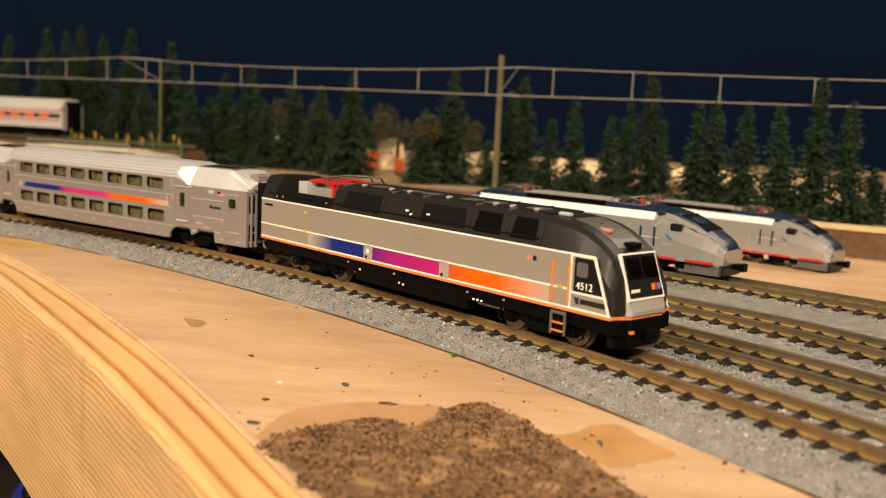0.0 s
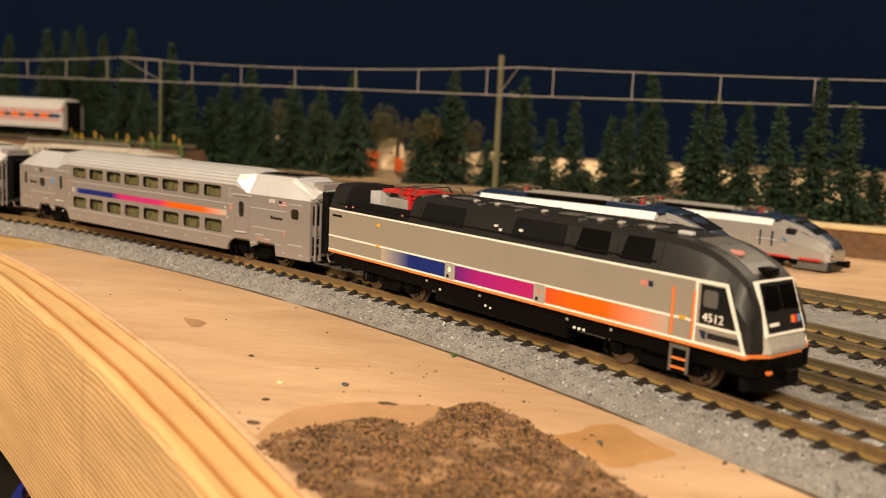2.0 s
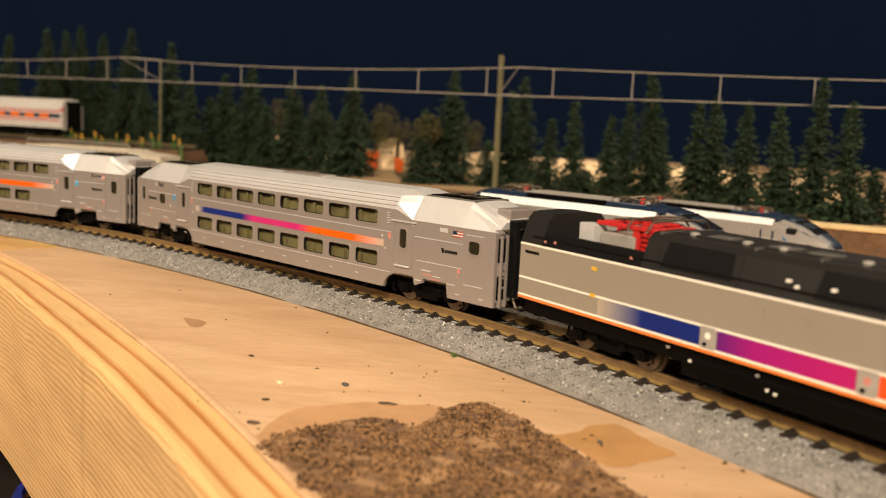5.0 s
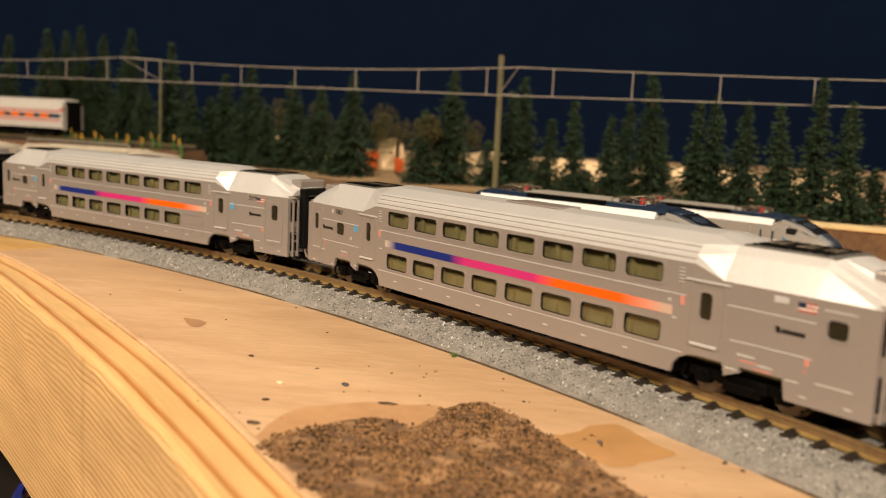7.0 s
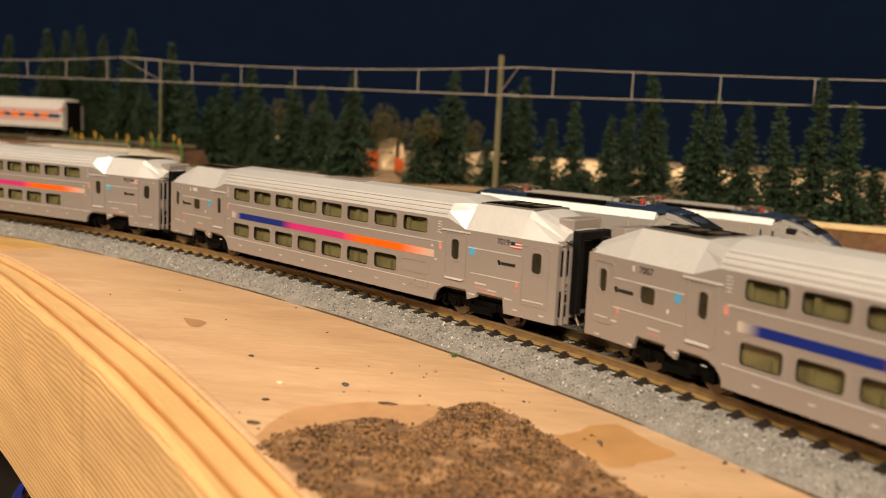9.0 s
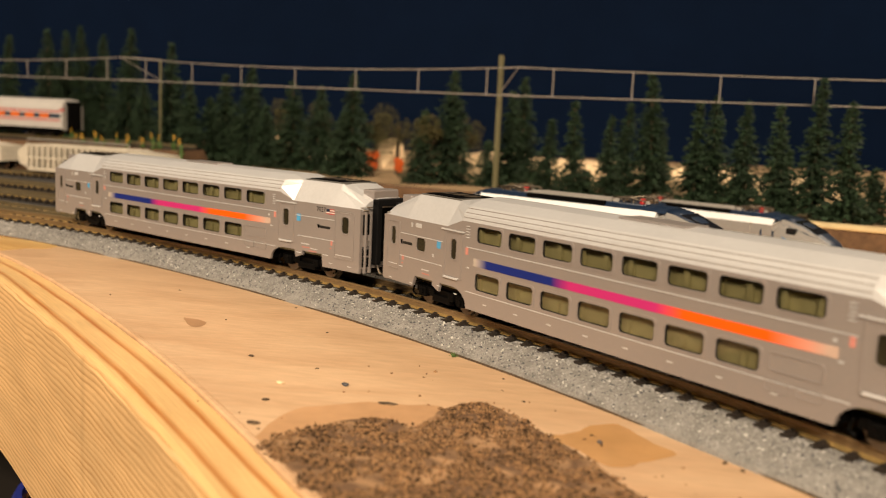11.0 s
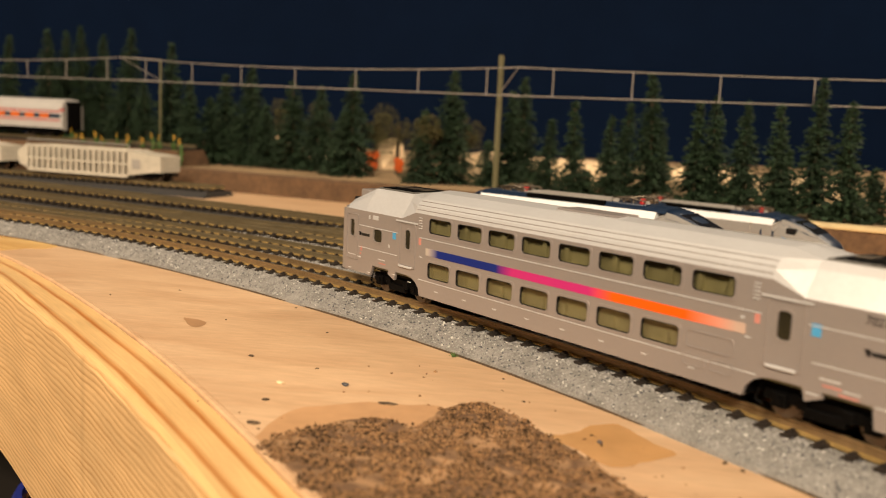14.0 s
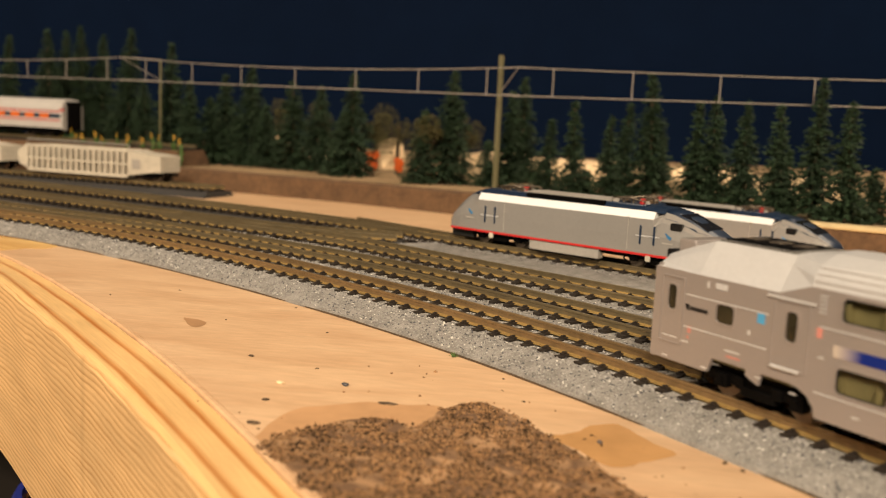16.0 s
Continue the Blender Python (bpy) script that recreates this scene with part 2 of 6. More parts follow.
def loft(bm, sections, closed=True, caps=True):
    """Skins rings of points from section to section."""
    rings = [[bm.verts.new(p) for p in s] for s in sections]
    n = len(rings[0])
    for a, b in zip(rings, rings[1:]):
        for i in range(n if closed else n - 1):
            bm.faces.new((a[i], a[(i + 1) % n], b[(i + 1) % n], b[i]))
    if caps:
        bm.faces.new(rings[0])
        bm.faces.new(rings[-1][::-1])


def disc(bm, x, y0, y1, z, r, n=20):
    plate(bm, [(x + r * math.cos(2 * math.pi * i / n), z + r * math.sin(2 * math.pi * i / n)) for i in range(n)], y0, y1)


def tube(bm, pts, r, n=6):
    """A round bar along a row of points."""
    rings = []
    for i, p in enumerate(pts):
        d = (Vector(pts[min(i + 1, len(pts) - 1)]) - Vector(pts[max(i - 1, 0)])).normalized()
        u = d.cross(Vector((0, 0, 1)) if abs(d.z) < 0.9 else Vector((1, 0, 0))).normalized()
        v = d.cross(u)
        rings.append([Vector(p) + r * (math.cos(2 * math.pi * k / n) * u + math.sin(2 * math.pi * k / n) * v) for k in range(n)])
    loft(bm, rings)


# ---- the line of the main track ----
def bend(u):
    """Side step and slope of the main track at u metres from its crest."""
    y = -0.71254 * u**2 - 0.9934 * u**3 - 1.5338 * u**4 + 27.290 * u**5
    dy = -1.42508 * u - 2.9802 * u**2 - 6.1352 * u**3 + 136.45 * u**4
    return y, dy


def main_line():
    """The centre line as rows of arc length, x, y and heading, in metres."""
    step = 0.001
    rows = []
    x, s = 0.1, 0.0
    while x < 0.25:
        y, dy = bend(x - 0.1)
        rows.append((s, x, y, math.atan(dy)))
        x += step * math.cos(math.atan(dy))
        s += step
    s, x, y, h = rows[-1]
    while s < 0.95:
        h -= 0.35 * step
        s, x, y = s + step, x + step * math.cos(h), y + step * math.sin(h)
        rows.append((s, x, y, h))
    back = []
    x, s = 0.1, 0.0
    while x > -0.085:
        y, dy = bend(x - 0.1)
        back.append((s, x, y, math.atan(dy)))
        x -= step * math.cos(math.atan(dy))
        s -= step
    s, x, y, h = back[-1]
    while s > -0.75:
        h += 0.25 * step
        s, x, y = s - step, x - step * math.cos(h), y - step * math.sin(h)
        back.append((s, x, y, h))
    return np.array(back[:0:-1] + rows)


LINE = main_line()


def on_line(s, off=0.0):
    """Place and heading at arc length s, off metres to the left of travel."""
    x, y, h = (float(np.interp(s, LINE[:, 0], LINE[:, k])) for k in (1, 2, 3))
    return x - off * math.sin(h), y + off * math.cos(h), h


def stand(s, b):
    """Pose of a vehicle whose rear truck stands at arc length s, its front truck b metres ahead; origin at the rear truck, on the rails."""
    x1, y1, _ = on_line(s)
    x2, y2, _ = on_line(s + b)
    return pose(x1, y1, RAIL * K, 0, 0, math.degrees(math.atan2(y2 - y1, x2 - x1)))


# ---- ground, board, backdrop ----
def edge_curve(x):
    """Far edge of the pine board in the plan, millimetres."""
    pts = ((-1300, -640), (-800, -390), (-420, -215), (-260, -142), (-150, -92), (-95, -68), (-60, -54), (-36, -46.0), (27, -51.5), (78, -58.6), (119, -65.8), (153, -73.4), (191, -83.1), (260, -102), (360, -134), (520, -195), (900, -370))
    xs, ys = [p[0] for p in pts], [p[1] for p in pts]
    return float(np.interp(x, xs, ys))


def edge_rows():
    xs = list(np.arange(-1300, 900.1, 10))
    raw = [edge_curve(x) for x in xs]
    for _ in range(5):
        raw = [raw[0]] + [(a + 2 * b + c) / 4 for a, b, c in zip(raw, raw[1:], raw[2:])] + [raw[-1]]
    return list(zip(xs, raw))


EDGE = edge_rows()


def table_top():
    bm = bmesh.new()
    top = [bm.verts.new((x, y, 0)) for x, y in EDGE]
    far = [bm.verts.new((x, 1900, 0)) for x, _ in EDGE]
    lo = [bm.verts.new((x, y, -12)) for x, y in EDGE]
    for i in range(len(top) - 1):
        bm.faces.new((top[i], top[i + 1], far[i + 1], far[i]))
        bm.faces.new((top[i], lo[i], lo[i + 1], top[i + 1]))
    wide = [bm.verts.new(p) for p in ((-2200, 1900, 0), (-2200, -640, 0), (-1300, -640, 0), (-1300, 1900, 0))]
    bm.faces.new(wide)
    ob = part("plywood_table", bm, PLY)
    return tagged(ob, "bare plywood layout table with pale orange grain", "table top", kind="structure")


def board():
    """The pine board that edges the table: a bent strip with a softened arris, and the thin lipping behind it."""
    bm = bmesh.new()
    grain = bm.loops.layers.uv.new("grain")
    h, r = 52.0, 1.5
    secs, lip, along, s = [], [], [], 0.0
    for i, (x, y) in enumerate(EDGE):
        x2, y2 = EDGE[min(i + 1, len(EDGE) - 1)]
        x1, y1 = EDGE[max(i - 1, 0)]
        d = math.hypot(x2 - x1, y2 - y1)
        nx, ny = (y2 - y1) / d, -(x2 - x1) / d
        if i:
            s += math.hypot(x - EDGE[i - 1][0], y - EDGE[i - 1][1])
        along.append(s)
        w = 12.2 + 1.9 * math.exp(-(((x - 85) / 70) ** 2))
        wob = 0.12 * noise.noise(Vector((x * 0.09, 0, 9)))
        prof = [(1.3, -1.4), (1.55 + wob, -0.55), (w - r, -0.5), (w - 0.35 * r, -0.5 - 0.3 * r), (w, -0.5 - r), (w, -h + 0.8), (w - 0.8, -h), (1.3, -h)]
        secs.append([(x + nx * o, y + ny * o, z) for o, z in prof])
        lip.append([(x + nx * o, y + ny * o, z) for o, z in ((0.1, -6), (0.1, -0.3), (0.3, 0.12), (1.0 + wob, 0.12), (1.25 + wob, -0.3), (1.25, -6))])
    reach = [0.0]
    for a, b in zip(secs[120], secs[120][1:]):
        reach.append(reach[-1] + (Vector(b) - Vector(a)).length)
    loft(bm, secs)
    bm.verts.ensure_lookup_table()
    bm.verts.index_update()
    for f in bm.faces:
        for lp in f.loops:
            row, k = divmod(lp.vert.index, 8)
            lp[grain].uv = (along[row] * K, reach[k] * K)
    ob = part("pine_board", bm, PINE_TOP)
    ob.data.materials.append(PINE_FACE)
    for f in ob.data.polygons:
        f.material_index = 1 if abs(f.normal.z) < 0.5 else 0
    tagged(ob, "curved pine board with orange grain edging the table", "board")
    bm = bmesh.new()
    loft(bm, lip)
    tagged(part("lipping", bm, PLY), "thin pale veneer lipping between board and plywood", "lipping")
    bm = bmesh.new()
    plank = [(-150, -60), (-120, -30), (-57, -22), (-40, -24), (-30.3, -28.8), (-28.6, -33.8), (-32, -38), (-31, -46.4), (-60, -53), (-95, -67)]
    lo, hi = [[bm.verts.new((x, y, z)) for x, y in plank] for z in (-0.5, 0.12)]
    bm.faces.new(hi)
    for i in range(len(plank)):
        bm.faces.new((lo[i], lo[(i + 1) % len(plank)], hi[(i + 1) % len(plank)], hi[i]))
    tagged(part("wood_patch", bm, wood_material("patch_pine", (0.68, 0.44, 0.17), (0.45, 0.21, 0.05), 140, 14, 0.4, 10, bands=False, edge=(0.42, 0.75))), "yellow pine patch let into the plywood", "wood patch")


def room():
    bm = bmesh.new()
    # backdrop: a tall painted sheet facing the camera behind the trees
    a, b = Vector((-1500, -480, 0)), Vector((520, 1600, 0))
    n = Vector((0.717, -0.697, 0))
    vs = [a - n * 12, b - n * 12, b, a]
    lo = [bm.verts.new(v + Vector((0, 0, -20))) for v in vs]
    hi = [bm.verts.new(v + Vector((0, 0, 900))) for v in vs]
    bm.faces.new(lo), bm.faces.new(hi)
    for i in range(4):
        bm.faces.new((lo[i], lo[(i + 1) % 4], hi[(i + 1) % 4], hi[i]))
    tagged(part("backdrop", bm, NAVY), "dark navy painted backdrop wall behind the trees", "backdrop", kind="structure")
    wallm = material("room_paint", (0.30, 0.24, 0.18), 0.8, vary=0.1, grain=20)
    floorm = material("room_floor", (0.06, 0.045, 0.035), 0.7, vary=0.2, grain=20)
    tagged(part("floor", boxes((-3000, 3000, -3000, 3000, -1020, -1000)), floorm), "dark floor below the layout", "floor", kind="structure")
    tagged(part("ceiling", boxes((-3000, 3000, -3000, 3000, 1600, 1620)), wallm), "plain room ceiling", "ceiling", kind="structure")
    for nm, r in (("wall_south", (-3000, 3000, -3020, -3000)), ("wall_north", (-3000, 3000, 3000, 3020)), ("wall_west", (-3020, -3000, -3000, 3000)), ("wall_east", (3000, 3020, -3000, 3000))):
        tagged(part(nm, boxes((*r, -1000, 1600)), wallm), "plain room wall", "wall", kind="structure")


table_top()
board()
room()


# ---- tracks ----
def sweep(bm, line, profile):
    """Sweeps a cross profile (offset to the left, height; mm) along rows of x, y, heading (mm)."""
    secs = []
    for x, y, h in line:
        secs.append([(x - o * math.sin(h), y + o * math.cos(h), z) for o, z in profile])
    loft(bm, secs)


def rail_profile(o, top):
    return [(o - 0.17, top - 1.65), (o - 0.17, top - 0.65), (o - 0.36, top - 0.5), (o - 0.38, top - 0.08), (o - 0.30, top),
            (o + 0.30, top), (o + 0.38, top - 0.08), (o + 0.36, top - 0.5), (o + 0.17, top - 0.65), (o + 0.17, top - 1.65)]


def foot_profile(o, top):
    return [(o - 0.85, top - 2.0), (o - 0.85, top - 1.86), (o - 0.15, top - 1.5), (o + 0.15, top - 1.5), (o + 0.85, top - 1.86), (o + 0.85, top - 2.0)]


def tie_mesh(length=16.0):
    bm = boxes((-0.95, 0.95, -length / 2, length / 2, RAIL - 3.4, RAIL - 1.95))
    for o in (-5, 5):  # spike plates
        for d in (-1.15, 1.15):
            box(bm, -0.85, 0.85, o + d - 0.55, o + d + 0.55, RAIL - 1.96, RAIL - 1.62)
            box(bm, -0.3, 0.3, o + d - 0.6, o + d + 0.35, RAIL - 1.7, RAIL - 1.25)
    bmesh.ops.scale(bm, vec=(K, K, K), verts=bm.verts)
    bmesh.ops.recalc_face_normals(bm, faces=bm.faces)
    me = bpy.data.meshes.new("tie")
    bm.to_mesh(me)
    bm.free()
    me.materials.append(TIE)
    return me


TIEMESH = tie_mesh()


def track(line, label, mat, lo=0, hi=0, pitch=5.2):
    """Two rails on ties along rows of x, y, heading (mm); ties between the arc lengths lo and hi."""
    root = empty("track", label, "track", "tracks of the yard")
    for o in (-5, 5):
        bm = bmesh.new()
        sweep(bm, line, rail_profile(o, RAIL))
        rail = part("rail", bm, mat, root)
        bm = bmesh.new()
        sweep(bm, line, foot_profile(o, RAIL))
        part("rail_foot", bm, FOOT, rail, "bare brass rail foot")
    s, nxt = 0.0, 0.0
    for (x1, y1, h1), (x2, y2, h2) in zip(line, line[1:]):
        d = math.hypot(x2 - x1, y2 - y1)
        while nxt < s + d:
            f = (nxt - s) / d
            if lo <= nxt <= hi:
                t = new("tie", TIEMESH)
                t.parent = root
                t.matrix_basis = pose((x1 + f * (x2 - x1)) * K, (y1 + f * (y2 - y1)) * K, random.uniform(-0.12, 0.0) * K, 0, 0, math.degrees(h1) + random.uniform(-1.2, 1.2))
            nxt += pitch
        s += d
    return root


def through_points(pts, step=6.0):
    """A smooth row of x, y, heading through a few points (Catmull-Rom)."""
    P = [Vector(p) for p in pts]
    P = [2 * P[0] - P[1]] + P + [2 * P[-1] - P[-2]]
    out = []
    for a, b, c, d in zip(P, P[1:], P[2:], P[3:]):
        n = max(2, int((c - b).length / step))
        for i in range(n):
            t = i / n
            out.append(0.5 * ((2 * b) + (c - a) * t + (2 * a - 5 * b + 4 * c - d) * t * t + (3 * b - a - 3 * c + d) * t**3))
    out.append(P[-2])
    rows = []
    for i, p in enumerate(out):
        e = out[min(i + 1, len(out) - 1)] - out[max(i - 1, 0)]
        rows.append((p.x, p.y, math.atan2(e.y, e.x)))
    return rows


MAIN = [(r[1] / K, r[2] / K, r[3]) for r in LINE[::6]]
SECOND = through_points([(-330, -70), (-200, -36), (-101, -12), (-49, 5), (-19.5, 13), (12, 17.5), (64, 24.7), (112, 25.6), (181, 20.5), (229, 14.5), (330, -6), (480, -60)])
THIRD = through_points([(-60, 30), (-20, 40), (33, 49), (87, 50.4), (140, 51.5), (190, 51.5), (217, 47.4), (330, 30), (480, -10)])
FOURTH = through_points([(-20, 90), (49, 91), (100, 94.5), (150, 97), (190, 97.5), (230, 97), (330, 94), (480, 76)])
BLACKA = through_points([(-420, -62), (-290, -30), (-174, 6.7), (-96, 26.6), (-32, 43), (4, 56), (31, 74)])
BLACKB = through_points([(-420, -10), (-290, 12), (-171, 46), (-79, 71), (-20, 84), (21, 87)])
main_s0 = 0.75 * 1000
track(MAIN, "main track with weathered brown rails on dark ties", RAILM, main_s0 - 260, main_s0 + 330)
track(SECOND, "yard track with dull brown rails on dark ties", RAILD, 100, 720)
track(THIRD, "yard track with tan rails joining a turnout", RAILD, 0, 460)
track(FOURTH, "yard siding with brown rails in grey ballast", RAILD, 0, 400)
track(BLACKA, "yard track on unballasted black roadbed", RAILD, 0, 520)
track(BLACKB, "far yard track on unballasted black roadbed", RAILD, 0, 520)


# ---- ballast ----
def ballast_sheet():
    bm = bmesh.new()
    rows = []
    for x, y, h in MAIN:
        s, c = math.sin(h), math.cos(h)
        wav = 0.5 * noise.noise(Vector((x * 0.05, y * 0.05, 3)))
        rows.append([bm.verts.new((x - o * s, y + o * c, z)) for o, z in ((-14.9 + wav, 0.02), (-14.7 + wav, 0.75), (-11.2, 3.1), (-8.6, 4.0), (-6.0, 4.15), (6.0, 4.15), (9.0, 4.0), (13, 3.4), (15.5, 2.6))])
    for a, b in zip(rows, rows[1:]):
        for i in range(len(a) - 1):
            bm.faces.new((a[i], b[i], b[i + 1], a[i + 1]))
    # the yard's ballast behind it, one broad bed
    back = through_points([(-330, -52), (-200, -20), (-101, 3), (-49, 22), (-10, 36), (22, 44), (34, 72), (52, 102), (132, 107), (204, 109), (330, 107), (480, 90)], 6)
    front = [(x - 10 * math.sin(h), y + 10 * math.cos(h), h) for x, y, h in MAIN if -330 < x < 470]
    n = 90
    grid = []
    for i in range(n):
        f = front[int(i * (len(front) - 1) / (n - 1))]
        bx = f[0]
        by = float(np.interp(bx, [r[0] for r in back], [r[1] for r in back]))
        row = []
        for j in range(13):
            t = j / 12
            y = f[1] + t * (by - f[1])
            z = 3.85 + 0.25 * noise.noise(Vector((bx * 0.06, y * 0.06, 1)))
            if j == 12:
                z = 0.02
            row.append(bm.verts.new((bx, y, z)))
        grid.append(row)
    for a, b in zip(grid, grid[1:]):
        for i in range(12):
            bm.faces.new((a[i], b[i], b[i + 1], a[i + 1]))
    return tagged(part("ballast_bed", bm, BALLAST), "grey speckled ballast bed under the tracks", "ballast", kind="structure")


def grains(name, places, sizes, mats, label, category, share=(0.62, 0.18, 0.12, 0.08)):
    """Many tiny stones in one mesh: squashed eight-faced grains."""
    base = np.array([(1, 0, 0), (0, 1, 0), (-1, 0, 0), (0, -1, 0), (0, 0, 1), (0, 0, -1)], float)
    tri = np.array([(0, 1, 4), (1, 2, 4), (2, 3, 4), (3, 0, 4), (1, 0, 5), (2, 1, 5), (3, 2, 5), (0, 3, 5)])
    rng = np.random.default_rng(4)
    n = len(places)
    a = rng.uniform(0, 6.28, n)
    v = base[None] * (sizes[:, None, None] * rng.uniform(0.6, 1.3, (n, 6, 1)))
    x = v[..., 0] * np.cos(a)[:, None] - v[..., 1] * np.sin(a)[:, None]
    y = v[..., 0] * np.sin(a)[:, None] + v[..., 1] * np.cos(a)[:, None]
    v = np.stack([x, y, v[..., 2] * 0.75], -1) + places[:, None, :]
    f = (tri[None] + 6 * np.arange(n)[:, None, None]).reshape(-1, 3)
    me = bpy.data.meshes.new(name)
    me.from_pydata((v.reshape(-1, 3) * K).tolist(), [], f.tolist())
    for m in mats:
        me.materials.append(m)
    pick = rng.choice(len(mats), n, p=share)
    me.polygons.foreach_set("material_index", np.repeat(pick, 8).astype(np.int32))
    return tagged(new(name, me), label, category, kind="stuff")


def ballast_grains():
    rng = np.random.default_rng(2)
    P = []
    xs, ys, hs = (np.array([m[k] for m in MAIN]) for k in range(3))
    keep = (xs > -120) & (xs < 275)
    xs, ys, hs = xs[keep], ys[keep], hs[keep]
    for _ in range(34000):
        i = rng.uniform(0, len(xs) - 1.01)
        k, f = int(i), i - int(i)
        x, y, h = xs[k] + f * (xs[k + 1] - xs[k]), ys[k] + f * (ys[k + 1] - ys[k]), hs[k]
        o = rng.uniform(-14.6, 15)
        z = float(np.interp(o, (-14.7, -11.2, -8.6, -6, 6, 13), (0.8, 3.1, 4.0, 4.15, 4.15, 3.6)))
        if 3.9 < abs(o) < 6.2:
            continue
        P.append((x - o * math.sin(h), y + o * math.cos(h), z + 0.05))
    for line, n in ((SECOND, 9000), (THIRD, 6000), (FOURTH, 6000)):
        L = [r for r in line if -70 < r[0] < 290]
        for _ in range(n):
            i = rng.uniform(0, len(L) - 1.01)
            k, f = int(i), i - int(i)
            x, y, h = (L[k][0] + f * (L[k + 1][0] - L[k][0]), L[k][1] + f * (L[k + 1][1] - L[k][1]), L[k][2])
            o = rng.uniform(-13, 13)
            if 3.9 < abs(o) < 6.2:
                continue
            P.append((x - o * math.sin(h), y + o * math.cos(h), 3.95))
    P = np.array(P)
    light = material("pale_grain", (0.55, 0.53, 0.50), 0.5, vary=0.2)
    dark = material("dark_grain", (0.07, 0.07, 0.08), 0.8, vary=0.3)
    mid = material("mid_grain", (0.20, 0.19, 0.19), 0.85, vary=0.3)
    grains("ballast_grains", P, rng.uniform(0.14, 0.36, len(P)), [STONE, mid, light, dark], "loose grey and speckled ballast grains", "gravel", (0.56, 0.22, 0.05, 0.17))


def roadbed():
    for line, lab in ((BLACKA, "black foam roadbed strip under the yard track"), (BLACKB, "black foam roadbed strip under the far track")):
        bm = bmesh.new()
        sweep(bm, line, [(-15, 0.02), (-11, 3.05), (11, 3.05), (15, 0.02)])
        tagged(part("roadbed", bm, ROADBED), lab, "roadbed", kind="structure")


ballast_sheet()
roadbed()
bm = bmesh.new()
sweep(bm, MAIN, [(-15.05, 0.02), (-15.02, 0.3), (-14.6, 0.4), (-14.6, 0.02)])
tagged(part("roadbed_edge", bm, BARK), "dark brown roadbed edge along the ballast", "roadbed", kind="structure")


# ---- rolling stock ----
def truck(parent, x, wheels=(-7.4, 7.4), r=2.85):
    """A truck: black side frames and two wheelsets."""
    bm = boxes((x - 10.5, x + 10.5, -7.0, -5.9, 2.6, 4.6), (x - 10.5, x + 10.5, 5.9, 7.0, 2.6, 4.6), (x - 3, x + 3, -6, 6, 3.2, 5.6), (x - 3.4, x + 3.4, -7.5, -5.9, 1.5, 3.2), bevel=0.25)
    for w in wheels:
        box(bm, x + w - 1.3, x + w + 1.3, -7.7, -5.9, 1.9, 4.2, bevel=0.2)
        disc(bm, x + w, -8.0, -7.6, 3.0, 0.75, 10)
    for d in (-3.6, 3.6):
        box(bm, x + d - 1.0, x + d + 1.0, -7.5, -6.9, 2.4, 4.4, bevel=0.3)
    tube(bm, [(x - 11.0, -7.2, 4.2), (x - 11.6, -7.2, 2.2), (x - 10.4, -7.2, 1.7)], 0.28)
    tube(bm, [(x + 11.0, -7.2, 4.2), (x + 11.6, -7.2, 2.2), (x + 10.4, -7.2, 1.7)], 0.28)
    tr = part("truck", bm, BLACK, parent)
    made = []
    for w in wheels:
        bm = bmesh.new()
        for sg in (-1, 1):
            a, b = sorted((sg * 4.45, sg * 5.5))
            disc(bm, 0, a, b, 0, r, 24)
            a, b = sorted((sg * 4.0, sg * 4.5))
            disc(bm, 0, a, b, 0, r + 0.6, 24)
            a, b = sorted((sg * 5.5, sg * 5.75))
            disc(bm, 0, a, b, 0, 0.8, 8)
        box(bm, -0.4, 0.4, -4.5, 4.5, -0.4, 0.4)
        ob = part("wheelset", bm, STEEL, tr)
        ob.location = ((x + w) * K, 0, r * K)
        made.append(ob)
    return made


WHEELS = []


def mirror_y(pts):
    return pts + [(-y, z) for y, z in pts[::-1]]


BACK = (0.30, 0.27, 0.23)
STRIPE = ramp_material("coach_stripe", [(36 - 21.5, (0.43, 0.37, 0.32)), (40 - 21.5, (0.006, 0.018, 0.16)), (60 - 21.5, (0.006, 0.018, 0.16)), (65 - 21.5, (0.46, 0.024, 0.155)), (86 - 21.5, (0.46, 0.024, 0.155)), (92 - 21.5, (0.88, 0.10, 0.004)), (108 - 21.5, (0.88, 0.10, 0.004)), (118 - 21.5, (0.46, 0.33, 0.27))], 10, 100)


def sheet(bm, xs, zs, holes, y0, y1):
    """A wall sheet with rectangular openings."""
    xs = sorted(set(xs + [v for h in holes for v in h[:2]]))
    zs = sorted(set(zs + [v for h in holes for v in h[2:]]))
    for xa, xb in zip(xs, xs[1:]):
        for za, zb in zip(zs, zs[1:]):
            xm, zm = (xa + xb) / 2, (za + zb) / 2
            if any(h[0] < xm < h[1] and h[2] < zm < h[3] for h in holes):
                continue
            box(bm, xa, xb, y0, y1, za, zb)
    bmesh.ops.remove_doubles(bm, verts=bm.verts, dist=0.001)
    # drop the inner faces shared by neighbours
    seen = {}
    for f in list(bm.faces):
        key = tuple(sorted((round(v.co.x, 3), round(v.co.y, 3), round(v.co.z, 3)) for v in f.verts))
        seen.setdefault(key, []).append(f)
    bmesh.ops.delete(bm, geom=[f for fs in seen.values() if len(fs) > 1 for f in fs], context="FACES_ONLY")


